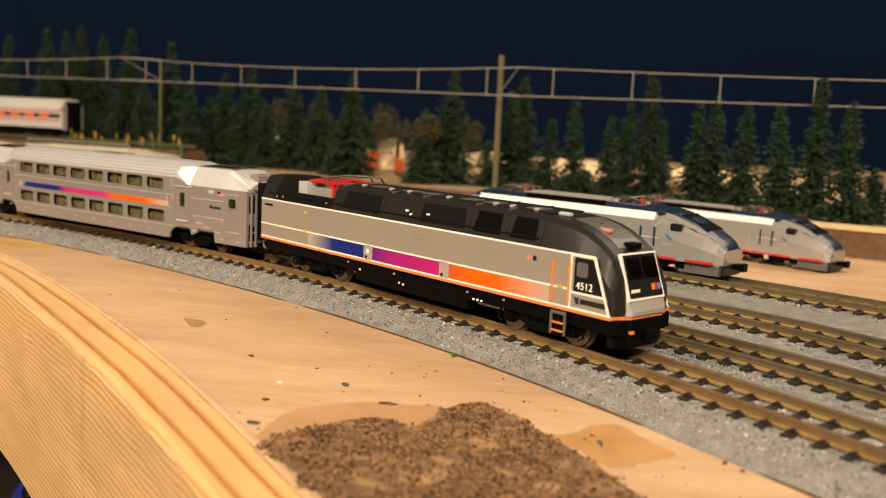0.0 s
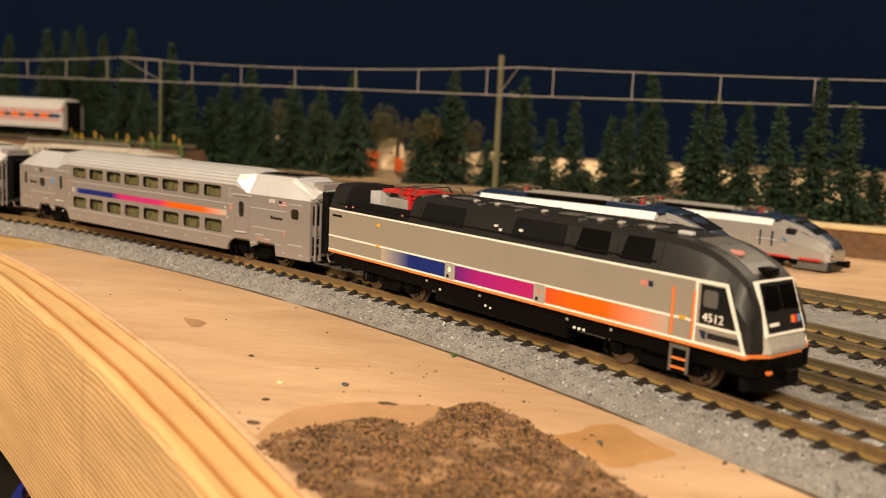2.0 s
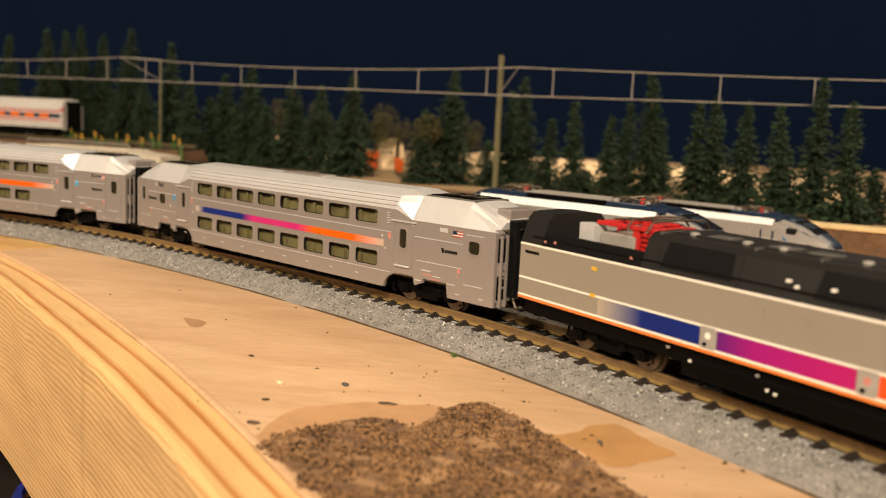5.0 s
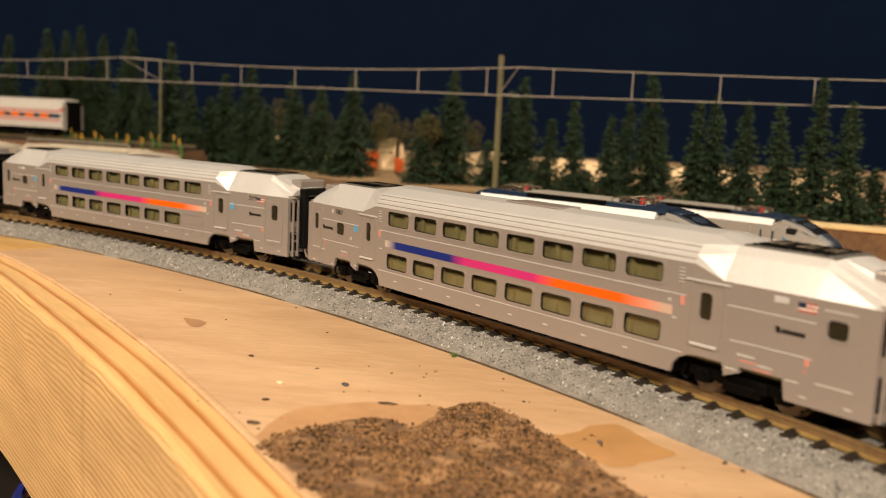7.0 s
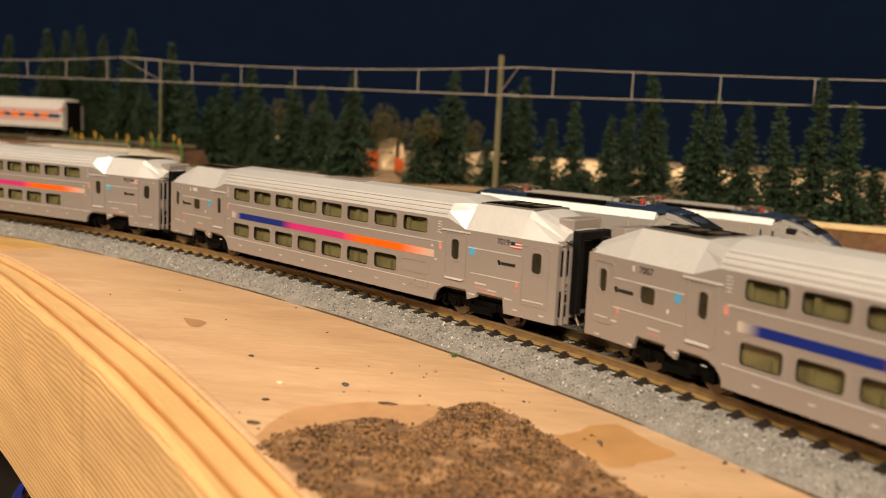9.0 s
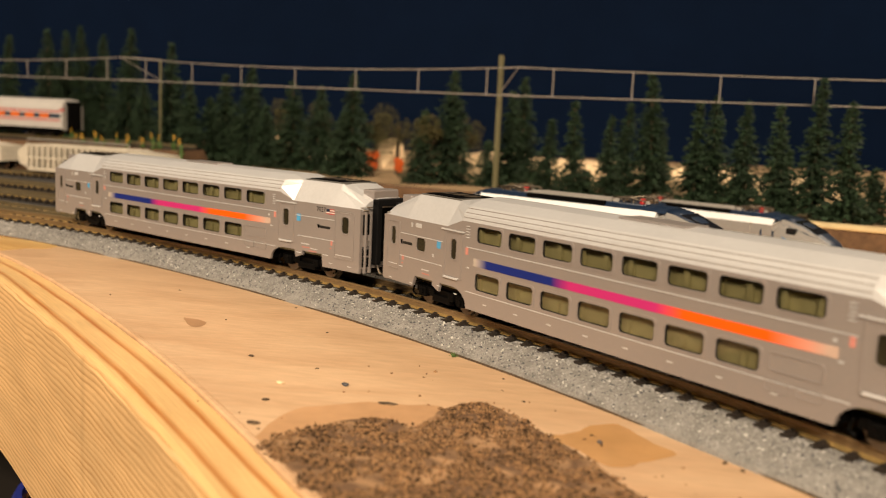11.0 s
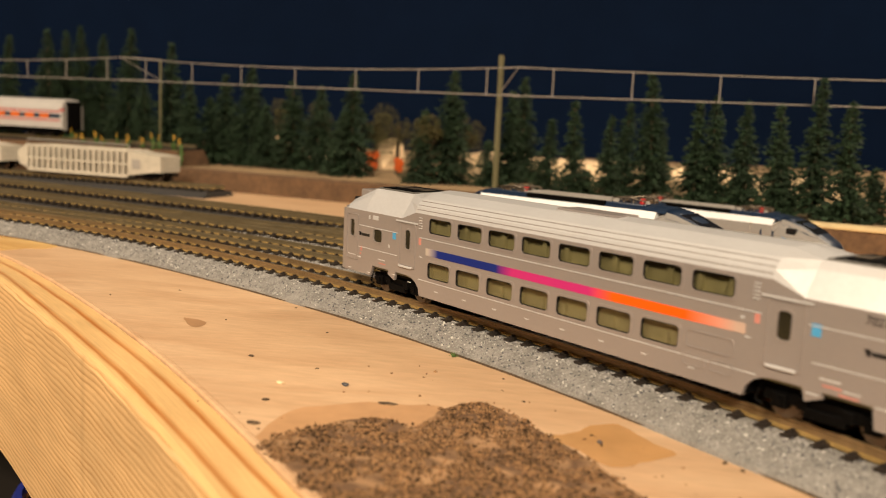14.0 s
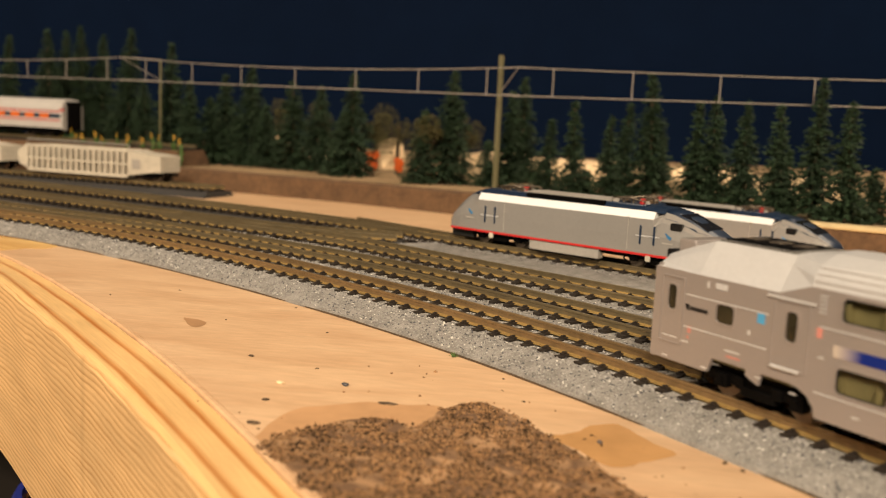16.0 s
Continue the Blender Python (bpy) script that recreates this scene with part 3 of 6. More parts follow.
def text_part(body, x, z, y, size, mat, parent, name="lettering"):
    """Raised lettering on a side that faces the near side of the track."""
    cu = bpy.data.curves.new(name, "FONT")
    cu.body, cu.size, cu.extrude = body, size * K, 0.04 * K
    tmp = bpy.data.objects.new(name, cu)
    scene.collection.objects.link(tmp)
    bpy.context.view_layer.update()
    me = bpy.data.meshes.new_from_object(tmp.evaluated_get(bpy.context.evaluated_depsgraph_get()))
    bpy.data.objects.remove(tmp)
    me.materials.clear()
    me.materials.append(mat)
    ob = new(name, me)
    ob.parent = parent
    ob.matrix_basis = pose(x * K, y * K, z * K, 90, 0, 0)
    return ob


def coach(number, first, number_rear):
    O = 21.5
    root = empty("coach", f"silver bi-level coach {number} with a blue, magenta and orange stripe", "train car", "coaches of the train")
    W = 9.4
    upper = [(36.2 + 10.36 * i - O, 44.7 + 10.36 * i - O, 17.35, 21.05) for i in range(8)]
    lower = [(36.2 + 10.43 * i - O, 44.6 + 10.43 * i - O, 7.15, 11.1) for i in range(8 if first else 7)]
    doors = [(26.9 - O, 29.4 - O, 12.5, 17.4), (124.6 - O, 127.4 - O, 12.6, 17.4), (2.6 - O, 5.0 - O, 12.7, 17.3), (13.4 - O, 17.5 - O, 12.5, 15.9)]
    doors.append((146.6 - O, 150.2 - O, 14.0, 17.2) if first else (147.6 - O, 150.6 - O, 12.8, 17.4))
    holes = upper + lower + doors
    for sg in (-1, 1):
        y0, y1 = sorted((sg * W, sg * (W - 0.7)))
        bm = bmesh.new()
        sheet(bm, [-0.5 - O, 31 - O, 123.5 - O, 154.5 - O], [6.6, 19.7], [h for h in holes if h[3] < 19.6] + [(h[0], h[1], h[2], 19.7) for h in upper], y0, y1)
        bm2 = bmesh.new()
        sheet(bm2, [31 - O, 123.5 - O], [19.7, 21.6], [(h[0], h[1], 19.7, h[3]) for h in upper], y0, y1)
        me = bpy.data.meshes.new("t")
        bm2.to_mesh(me)
        bm2.free()
        bm.from_mesh(me)
        plate(bm, [(25.5 - O, 19.7), (31 - O, 19.7), (31 - O, 21.6)], y0, y1)
        plate(bm, [(129 - O, 19.7), (123.5 - O, 19.7), (123.5 - O, 21.6)], y0, y1)
        arch = [(33.4 - 5.2 * (1 - math.cos(a)), 2.7 + 3.9 * math.sin(a)) for a in (0, 0.4, 0.8, 1.2, 1.57)]
        arch2 = [(119.8 + 5.2 * (1 - math.cos(a)), 2.7 + 3.9 * math.sin(a)) for a in (1.57, 1.2, 0.8, 0.4, 0)]
        plate(bm, [(x - O, z) for x, z in arch + arch2], y0, y1)
        plate(bm, [(-0.5 - O, 4.1), (12.5 - O, 4.1), (13.5 - O, 6.6), (-0.5 - O, 6.6)], y0, y1)
        plate(bm, [(141 - O, 3.4), (154.5 - O, 3.4), (154.5 - O, 6.6), (140.5 - O, 6.6)], y0, y1)
        plate(bm, [(130.3 - O, 4.6), (133 - O, 5.6), (133 - O, 6.6), (129.8 - O, 6.6)], y0, y1)
        plate(bm, [(20.5 - O, 5.6), (23 - O, 4.6), (23.4 - O, 6.6), (20.5 - O, 6.6)], y0, y1)
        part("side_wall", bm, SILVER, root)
        if sg > 0:
            continue
        # near side details
        for h in upper + lower:
            fr = bmesh.new()
            ring(fr, rounded(h[0] - 0.35, h[1] + 0.35, h[2] - 0.35, h[3] + 0.35, 1.0), rounded(h[0] + 0.15, h[1] - 0.15, h[2] + 0.15, h[3] - 0.15, 0.8), -W - 0.12, -W + 0.5)
            w = part("window", fr, SILVER, root)
            part("pane", plates((rounded(h[0], h[1], h[2], h[3], 0.6), -W + 0.3, -W + 0.35)), GLASS, w).visible_shadow = False
            gk = bmesh.new()
            ring(gk, rounded(h[0] + 0.1, h[1] - 0.1, h[2] + 0.1, h[3] - 0.1, 0.85), rounded(h[0] + 0.3, h[1] - 0.3, h[2] + 0.3, h[3] - 0.3, 0.75), -W + 0.02, -W + 0.28)
            part("gasket", gk, CHAR, w, "dark rubber gasket")
        for h in doors:
            fr = bmesh.new()
            ring(fr, rounded(h[0] - 0.2, h[1] + 0.2, h[2] - 0.2, h[3] + 0.2, 0.9), rounded(h[0] + 0.2, h[1] - 0.2, h[2] + 0.2, h[3] - 0.2, 0.75), -W - 0.1, -W + 0.5)
            w = part("window", fr, SILVER, root)
            part("pane", plates((rounded(h[0], h[1], h[2], h[3], 0.6), -W + 0.2, -W + 0.3)), SMOKE, w)
        for dx0, dx1, dz0, dz1 in ((24.7, 31.3, 8.4, 18.8), (122.9, 129.4, 8.4, 18.8), (1.2, 6.6, 7.0, 18.6), (145.2, 152.4, 6.2, 18.6)):
            if first and dx0 > 140:
                continue
            fr = bmesh.new()
            ring(fr, rounded(dx0 - O, dx1 - O, dz0, dz1, 0.4, 2), rounded(dx0 + 0.3 - O, dx1 - 0.3 - O, dz0 + 0.3, dz1 - 0.3, 0.3, 2), -W - 0.14, -W + 0.1)
            part("door_frame", fr, SILVER, root)
        for dx in (27.8, 126.2):
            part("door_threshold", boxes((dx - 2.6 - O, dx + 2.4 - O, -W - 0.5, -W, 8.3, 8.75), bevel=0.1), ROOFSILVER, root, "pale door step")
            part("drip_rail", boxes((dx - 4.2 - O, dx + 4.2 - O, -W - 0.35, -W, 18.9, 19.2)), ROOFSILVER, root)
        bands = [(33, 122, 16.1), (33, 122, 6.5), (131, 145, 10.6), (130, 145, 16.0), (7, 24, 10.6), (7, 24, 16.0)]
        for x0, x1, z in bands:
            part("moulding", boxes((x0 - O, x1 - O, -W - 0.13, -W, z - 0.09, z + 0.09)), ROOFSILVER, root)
        part("stripe", boxes((35.5 - O, 119.5 - O, -W - 0.07, -W, 12.35, 14.0)), STRIPE, root, "blue, magenta and orange fading stripe")
        # small marks on the side
        for x, z, w, h, mat in ((131.2, 15.4, 1.5, 1.9, BLUE), (121.4, 15.2, 0.9, 1.5, PRINT), (33.0, 15.2, 0.9, 1.5, PRINT), (22.6, 15.2, 1.4, 1.8, BLUE), (144.2, 10.0, 0.7, 1.2, PRINT), (8.2, 10.2, 0.7, 1.2, PRINT)):
            if mat is BLUE and first and x > 100:
                continue
            part("marking", boxes((x - w / 2 - O, x + w / 2 - O, -W - 0.06, -W, z - h / 2, z + h / 2)), mat, root)
        for x in list(range(40, 118, 10)) + [3, 12, 144, 151]:
            part("sill_mark", boxes((x - 0.6 - O, x + 0.6 - O, -W - 0.06, -W, 4.55, 4.8)), ROOFSILVER, root)
        for x, z, w in ((134, 8.6, 3.2), (134.4, 7.7, 3.0), (17.5, 8.6, 3.0), (17.8, 7.7, 2.8), (33.6, 11.7, 0.9), (120, 12.0, 0.9)):
            part("data_mark", boxes((x - w / 2 - O, x + w / 2 - O, -W - 0.05, -W, z - 0.14, z + 0.14)), PRINT if z < 8 else ROOFSILVER, root)
        for x, z, w, h, mat in ((131.5, 6.0, 2.0, 0.25, ROOFSILVER), (137.0, 6.9, 3.0, 0.25, PRINT), (137.4, 7.6, 2.6, 0.22, ROOFSILVER), (148.6, 7.2, 5.6, 0.2, ROOFSILVER), (148.6, 18.3, 5.0, 0.2, ROOFSILVER), (7.2, 8.0, 1.8, 0.25, ROOFSILVER), (3.8, 8.2, 3.4, 0.2, ROOFSILVER), (20.5, 12.4, 0.5, 0.7, ROOFSILVER), (11.6, 18.4, 0.5, 1.0, ROOFSILVER), (143.9, 8.6, 0.5, 0.4, PRINT), (8.0, 8.9, 0.5, 0.4, PRINT), (142.0, 6.6, 2.2, 0.22, ROOFSILVER), (118.8, 14.9, 0.6, 0.5, ROOFSILVER), (29.5, 5.2, 1.2, 0.22, ROOFSILVER), (23.0, 5.9, 1.2, 0.22, ROOFSILVER)):
            part("data_mark", boxes((x - w / 2 - O, x + w / 2 - O, -W - 0.07, -W, z - h / 2, z + h / 2)), mat, root)
        for k in (0, 2, 5):
            part("sill_label", boxes((upper[k][0] + 2.6, upper[k][0] + 5.6, -W - 0.07, -W, 17.05, 17.25)), WHITE, root)
        for z in (20.6, 20.0, 19.4, 18.8, 18.2):
            for x in (121.0, 33.2):
                part("grab_step", boxes((x - 0.55 - O, x + 0.55 - O, -W - 0.2, -W, z - 0.08, z + 0.08)), ROOFSILVER, root)
        # line logo as plain bars
        for x in (138.5, 6.9):
            part("logo_bar", plates(([(x - O, 14.4), (x + 0.9 - O, 14.4), (x + 0.9 - O, 13.4), (x + 0.4 - O, 13.4)], -W - 0.06, -W)), BLACK, root)
            part("logo_bar", boxes((x + 1.1 - O, x + 5.0 - O, -W - 0.06, -W, 13.5, 14.15)), CHAR2, root)
        part("flag_field", boxes((142.0 - O, 143.2 - O, -W - 0.07, -W, 18.0, 18.75)), NOSE_B, root)
        for i in range(5):
            part("flag_stripe", boxes((142.0 + (1.25 if i > 1 else 0) - O, 145.0 - O, -W - 0.06, -W, 17.4 + 0.3 * i, 17.55 + 0.3 * i)), RED if i % 2 == 0 else WHITE, root)
        x = 13.0 if number_rear else 138.2
        if number:
            text_part(number, x - O, 17.8, -W - 0.02, 1.75, CHAR, root, "car_number")
        x = 138.0 if number_rear else 13.2
        part("dest_sign", boxes((x - O, x + 2.4 - O, -W - 0.12, -W, 18.0, 19.0), bevel=0.08), ROOFSILVER, root)
        if not first:
            for bx in ((108.5, 117.8, 8.0, 11.0), (108.0, 112.6, 4.9, 7.0), (113.4, 118.0, 4.9, 7.0)):
                fr = bmesh.new()
                ring(fr, rounded(bx[0] - O, bx[1] - O, bx[2], bx[3], 0.8, 3), rounded(bx[0] + 0.25 - O, bx[1] - 0.25 - O, bx[2] + 0.25, bx[3] - 0.25, 0.6, 3), -W - 0.13, -W)
                part("access_panel", fr, SILVER, root)
    # roof
    E0 = [(W, 19.2), (7.7, 20.5), (6.2, 21.6), (3.5, 22.2)]
    E1 = [(W, 19.7), (6.9, 23.9), (6.0, 25.2), (3.2, 25.45)]
    M1 = [(W, 21.6), (9.05, 23.0), (7.7, 24.8), (4.2, 26.2)]
    bm = bmesh.new()
    secs = []
    for x, p in ((-0.5, E0), (9.5, E1), (25.5, E1), (31, M1), (123.5, M1), (129, E1), (144.5, E1), (154.5, E0)):
        top = {id(E0): 22.4, id(E1): 25.5, id(M1): 26.6}[id(p)]
        secs.append([(x - O, y, z) for y, z in p] + [(x - O, 0, top)] + [(x - O, -y, z) for y, z in p[::-1]])
    loft(bm, secs)
    roof = part("roof", bm, ROOFSILVER, root, "silver roof with sloped ends, made paler for lamp glare")
    for k in (22.4, 23.4, 24.3):
        bm = bmesh.new()
        yy = float(np.interp(k, (21.6, 23.0, 24.8), (9.4, 9.05, 7.7))) + 0.06
        for sg in (-1, 1):
            a, b = sorted((sg * yy, sg * (yy - 0.25)))
            box(bm, 31.2 - O, 123.3 - O, a, b, k - 0.08, k + 0.08)
        part("roof_rib", bm, SILVER, roof)
    for x0, x1 in ((9.5, 25), (129.5, 145)):
        part("roof_unit", boxes((x0 - O, x1 - O, -5.7, 5.7, 24.8, 25.55), bevel=0.2), NOSEGREY, roof, "dark roof ventilation unit")
        part("roof_grille", boxes(*[(x0 + 1 + i * 1.7 - O, x0 + 2 + i * 1.7 - O, -5.0, 5.0, 25.5, 25.75) for i in range(8)]), BLACK, roof)
        part("roof_fan", boxes(*[(x0 + 2 + i * 4.6 - O, x0 + 4.6 + i * 4.6 - O, -1.6, 1.6, 25.7, 25.95) for i in range(3)], bevel=0.1), STEEL, roof)
    part("roof_hatch", boxes((70 - O, 86 - O, -3.0, 3.0, 26.3, 26.75), bevel=0.15), SILVER, roof)
    # ends, floor, interior
    for x0, x1 in ((-0.5, 0.3), (153.7, 154.5)):
        part("end_wall", boxes((x0 - O, x1 - O, -W + 0.7, W - 0.7, 4.5, 20.2)), SILVER, root)
        s = -1 if x0 < 0 else 1
        xe = (x0 if s < 0 else x1) - O
        a, b = sorted((xe, xe + s * 2.0))
        part("gangway", boxes((a, b, -5.2, -3.6, 5.5, 21.8), (a, b, 3.6, 5.2, 5.5, 21.8), (a, b, -5.2, 5.2, 20.4, 22.2), bevel=0.2), CHAR, root, "dark gangway frame")
        part("gangway_door", boxes((min(xe, xe + s * 0.4), max(xe, xe + s * 0.4), -3.4, 3.4, 6, 19.8)), BLACK, root)
        a, b = sorted((xe - s * 4.2, xe - s * 0.2))
        part("end_cover", boxes((a, b, -4.6, 4.6, 20.6, 24.4), bevel=0.35), SILVER, root, "silver cover above the gangway")
        for zz in (5.0, 13.2):
            a, b = sorted((xe, xe + s * 0.35))
            part("end_hatch", boxes((a, b, -8.5, -5.9, zz, zz + 5.2), bevel=0.1), BLACK, root)
        bm = bmesh.new()
        for yy, zz in ((-8.2, 19.4), (-7.0, 20.2)):
            tube(bm, [(xe, yy, zz), (xe + s * 0.8, yy, zz), (xe + s * 0.8, yy + 0.9, zz)], 0.22)
        tube(bm, [(xe, -3.2, 5.2), (xe + s * 1.6, -3.4, 3.0), (xe + s * 3.2, -2.8, 3.2)], 0.3)
        part("end_hose", bm, STEEL, root)
        a, b = sorted((xe - s * 2, xe + s * 4.3))
        part("coupler", boxes((a, b, -1.0, 1.0, 3.2, 4.9), (a - 0.2, a + 1.0, -1.8, 1.8, 3.0, 5.2), bevel=0.15), BLACK, root)
        for zz in (7.5, 9.6, 11.5):
            a, b = sorted((xe, xe + s * 0.6))
            part("end_step", boxes((a, b, -8.3, -5.8, zz, zz + 0.4)), SILVER, root)
        for yy in (-8.0, -6.2):
            a, b = sorted((xe, xe + s * 0.9))
            part("end_rail", boxes((a, b, yy - 0.2, yy + 0.2, 3.5, 19)), SILVER, root)
    part("interior_floor", boxes((0 - O, 154 - O, -8.6, 8.6, 6.0, 6.6), (34.4 - O, 118.8 - O, -8.6, 8.6, 3.2, 3.8), (33 - O, 122 - O, -8.6, 8.6, 14.2, 14.8)), DARKIN, root)
    # added black screens hide the lit far wall and keep the arches dark
    for x0, x1 in ((10, 33.2), (120, 144)):
        part("arch_screen", boxes((x0 - O, x1 - O, 7.6, 8.5, 1.2, 6.4)), BLACK, root)
    # added cream liner close behind the near glass, so the windows look lit
    part("window_liner", boxes((34.4 - O, 118.8 - O, -7.9, -7.6, 4, 21.3)), CREAM, root)
    bm = bmesh.new()
    for i in range(14):
        x = 36 + 6.1 * i - O
        for z in (3.8, 14.8):
            box(bm, x, x + 1.0, -8.7, -7.5, z + 1, z + 5.6)
            box(bm, x, x + 3.0, -8.7, -7.5, z + 1, z + 2.6)
    part("seats", bm, CREAM, root, "rows of cream seats behind the glass")
    # underframe, with added black linings as shade above and beside the trucks
    part("underframe", boxes((13 - O, 141 - O, -6.5, 6.5, 4.2, 6.0), (12 - O, 34 - O, -8.55, 8.55, 5.75, 6.5), (119.5 - O, 142 - O, -8.55, 8.55, 5.75, 6.5), (33.2 - O, 34.2 - O, -8.55, 8.55, 2.8, 6.5), (119 - O, 120 - O, -8.55, 8.55, 2.8, 6.5)), BLACK, root)
    for x in (0.0, 111.0):
        WHEELS.extend((root, w) for w in truck(root, x))
    return root


def locomotive():
    O = 28.0
    root = empty("locomotive", "grey and charcoal dual-power locomotive with red pantograph", "locomotive")
    W = 9.2
    zt = lambda x: float(np.interp(x, (0, 2.5, 104, 109, 113, 116.5, 119.5, 122, 124, 125, 127, 128.9, 129.7, 130.2), (24.4, 25.3, 25.3, 25.1, 24.7, 24.0, 22.9, 21.6, 20.2, 19.2, 15.1, 11.1, 9.2, 7.6)))
    wd = lambda x: float(np.interp(x, (0, 1.5, 3, 120, 124, 126.2, 127.4, 128.4, 129.3, 130.2), (8.6, 9.1, 9.2, 9.2, 9.15, 8.9, 8.3, 7.2, 5.9, 4.9)))

    def shell(xs, lid=None):
        secs = []
        for x in xs:
            w, t = wd(x), zt(x)
            zs = 18.7 if x < 117 else min(18.7, 7.4 + (t - 7.4) * (0.62 + 0.10 * (130.2 - x) / 13.2))
            if lid:
                t = min(t, lid)
            p = [(w, 7.4), (w, (zs + 7.4) / 2), (w, zs), (w * 0.90, zs + (t - zs) * 0.40), (w * 0.80, zs + (t - zs) * 0.80), (w * 0.68, zs + (t - zs) * 0.97), (w * 0.5, t)]
            if lid:
                p = [(w, 7.4), (w, 13), (w, zs), (w * 0.955, zs + 1.2), (w * 0.91, t), (w * 0.80, t), (w * 0.80, t - 1.5)]
            secs.append([(x - O, y, z) for y, z in p] + [(x - O, 0, t + (0.2 if not lid else -1.5))] + [(x - O, -y, z) for y, z in p[::-1]])
        bm = bmesh.new()
        loft(bm, secs)
        return bm

    part("rear_shell", shell((2.5, 3.2, 8.0, 9.2)), CHAR2, root, "charcoal rear roof block")
    part("pantograph_well", shell((9.2, 36.5), 21.6), CHAR, root, "open black pantograph well")
    part("body", shell([36.5, 37, 60, 90, 104, 107, 109, 111, 113, 114.5] + [115.5 + 0.6 * k for k in range(24)] + [129.7, 130.2]), CHAR2, root, "dark charcoal shell with raked nose")
    bm = bmesh.new()
    loft(bm, [[(x - O, -3.9, zt(x) + 0.2), (x - O, 3.9, zt(x) + 0.2), (x - O, 3.9, zt(x) - 0.4), (x - O, -3.9, zt(x) - 0.4)] for x in [113 + k for k in range(12)]])
    part("nose_top", bm, NOSEGREY, root, "grey panel on top of the nose")
    part("marker_lens", boxes((117.8 - O, 120.8 - O, -2.9, -1.4, 22.7, 23.6), bevel=0.4), PRINT, root, "clear marker lens")
    for sg in (-1, 1):
        y = lambda d: tuple(sorted((sg * (W - 0.05), sg * (W + d))))
        part("side_panel", plates(([(2.8 - O, 7.9), (126.8 - O, 7.9), (122.0 - O, 18.7), (2.8 - O, 18.7)], *y(0.12))), LIGHTGREY, root, "warm grey side panel")
        part("top_line", boxes((2.8 - O, 122.6 - O, *y(0.18), 18.55, 18.95)), WHITE, root, "white line")
        part("mid_line", boxes((2.8 - O, 117.3 - O, *y(0.18), 11.65, 12.05)), WHITE, root, "white line")
        part("low_line", boxes((2.8 - O, 127.4 - O, *y(0.18), 8.05, 8.45)), WHITE, root, "white line")
        part("sill_line", boxes((2.8 - O, 127.5 - O, *y(0.20), 7.5, 8.0)), ORANGE, root, "orange line")
        fr = bmesh.new()
        ring(fr, [(117.0 - O, 8.1), (127.3 - O, 8.1), (123.0 - O, 18.9), (117.0 - O, 18.9)], [(117.5 - O, 8.5), (126.5 - O, 8.5), (122.6 - O, 18.4), (117.5 - O, 18.4)], *y(0.19))
        part("cab_outline", fr, WHITE, root, "white outline")
        part("cab_sill_line", boxes((117.4 - O, 126.0 - O, *y(0.18), 11.2, 11.6)), WHITE, root, "white line")
        part("cab_side_window", plates(([(118.1 - O, 11.7), (125.2 - O, 11.7), (122.4 - O, 18.2), (118.1 - O, 18.2)], *y(0.16))), DARKGLASS, root)
        part("cab_side_pane", plates((rounded(118.7 - O, 121.4 - O, 14.6, 17.4, 0.5), *y(0.22))), NOSEGREY, root)
        for x0, x1, mat in ((26.8, 51.2, LOCO_BLUE), (54.8, 79.2, LOCO_PINK), (82.6, 112.0, LOCO_ORANGE)):
            part("colour_block", boxes((x0 - O, x1 - O, *y(0.15), 8.5, 11.6)), mat, root)
        for x in (53.0, 80.9):
            part("hatch", boxes((x - 1.5 - O, x + 1.5 - O, *y(0.25), 8.2, 11.9), bevel=0.1), GREY, root)
            part("hatch_port", plates(([(x - O + 0.6 * math.cos(a * 0.785), 10.4 + 0.6 * math.sin(a * 0.785)) for a in range(8)], *y(0.32))), PRINT if x > 60 else WHITE, root)
            part("hatch_handle", boxes((x - 0.9 - O, x - 0.2 - O, *y(0.4), 8.6, 9.3), bevel=0.1), CHAR, root)
        for x in (112.8, 117.0):
            part("grab_rail", boxes((x - 0.15 - O, x + 0.15 - O, *y(0.5), 8.8, 17.0)), ORANGE, root, "orange grab rail")
        for x, z, w in ((63, 16.0, 4.0), (70, 15.8, 4.0), (63.5, 13.6, 3.0), (70, 13.8, 3.0), (92, 15.9, 3.4)):
            fr = bmesh.new()
            ring(fr, rounded(x - O, x + w - O, z, z + 1.2, 0.3, 2), rounded(x + 0.15 - O, x + w - 0.15 - O, z + 0.15, z + 1.05, 0.2, 2), *y(0.17))
            part("panel_seam", fr, LIGHTGREY, root)
        for x, z in ((25.2, 16.9), (25.2, 11.9), (114.8, 12.0)):
            part("builder_plate", boxes((x - 0.7 - O, x + 0.7 - O, *y(0.2), z - 0.35, z + 0.35)), PETAL, root)
        part("road_name", boxes((4.4 - O, 8.8 - O, *y(0.15), 16.9, 17.5)), CHAR, root)
        part("flag_field", boxes((107.2 - O, 108.2 - O, *y(0.16), 16.0, 17.0)), NOSE_B, root)
        part("flag_stripe", boxes((105.4 - O, 107.2 - O, *y(0.16), 16.0, 16.9)), PRINT, root)
        # lower works
        part("side_sill", boxes((4 - O, 129 - O, *sorted((sg * 8.4, sg * 7.2)), 4.6, 7.6)), BLACK, root)
        part("fuel_tank", boxes((47 - O, 88 - O, *sorted((sg * 8.5, sg * 5)), 2.3, 6), bevel=0.5), BLACK, root)
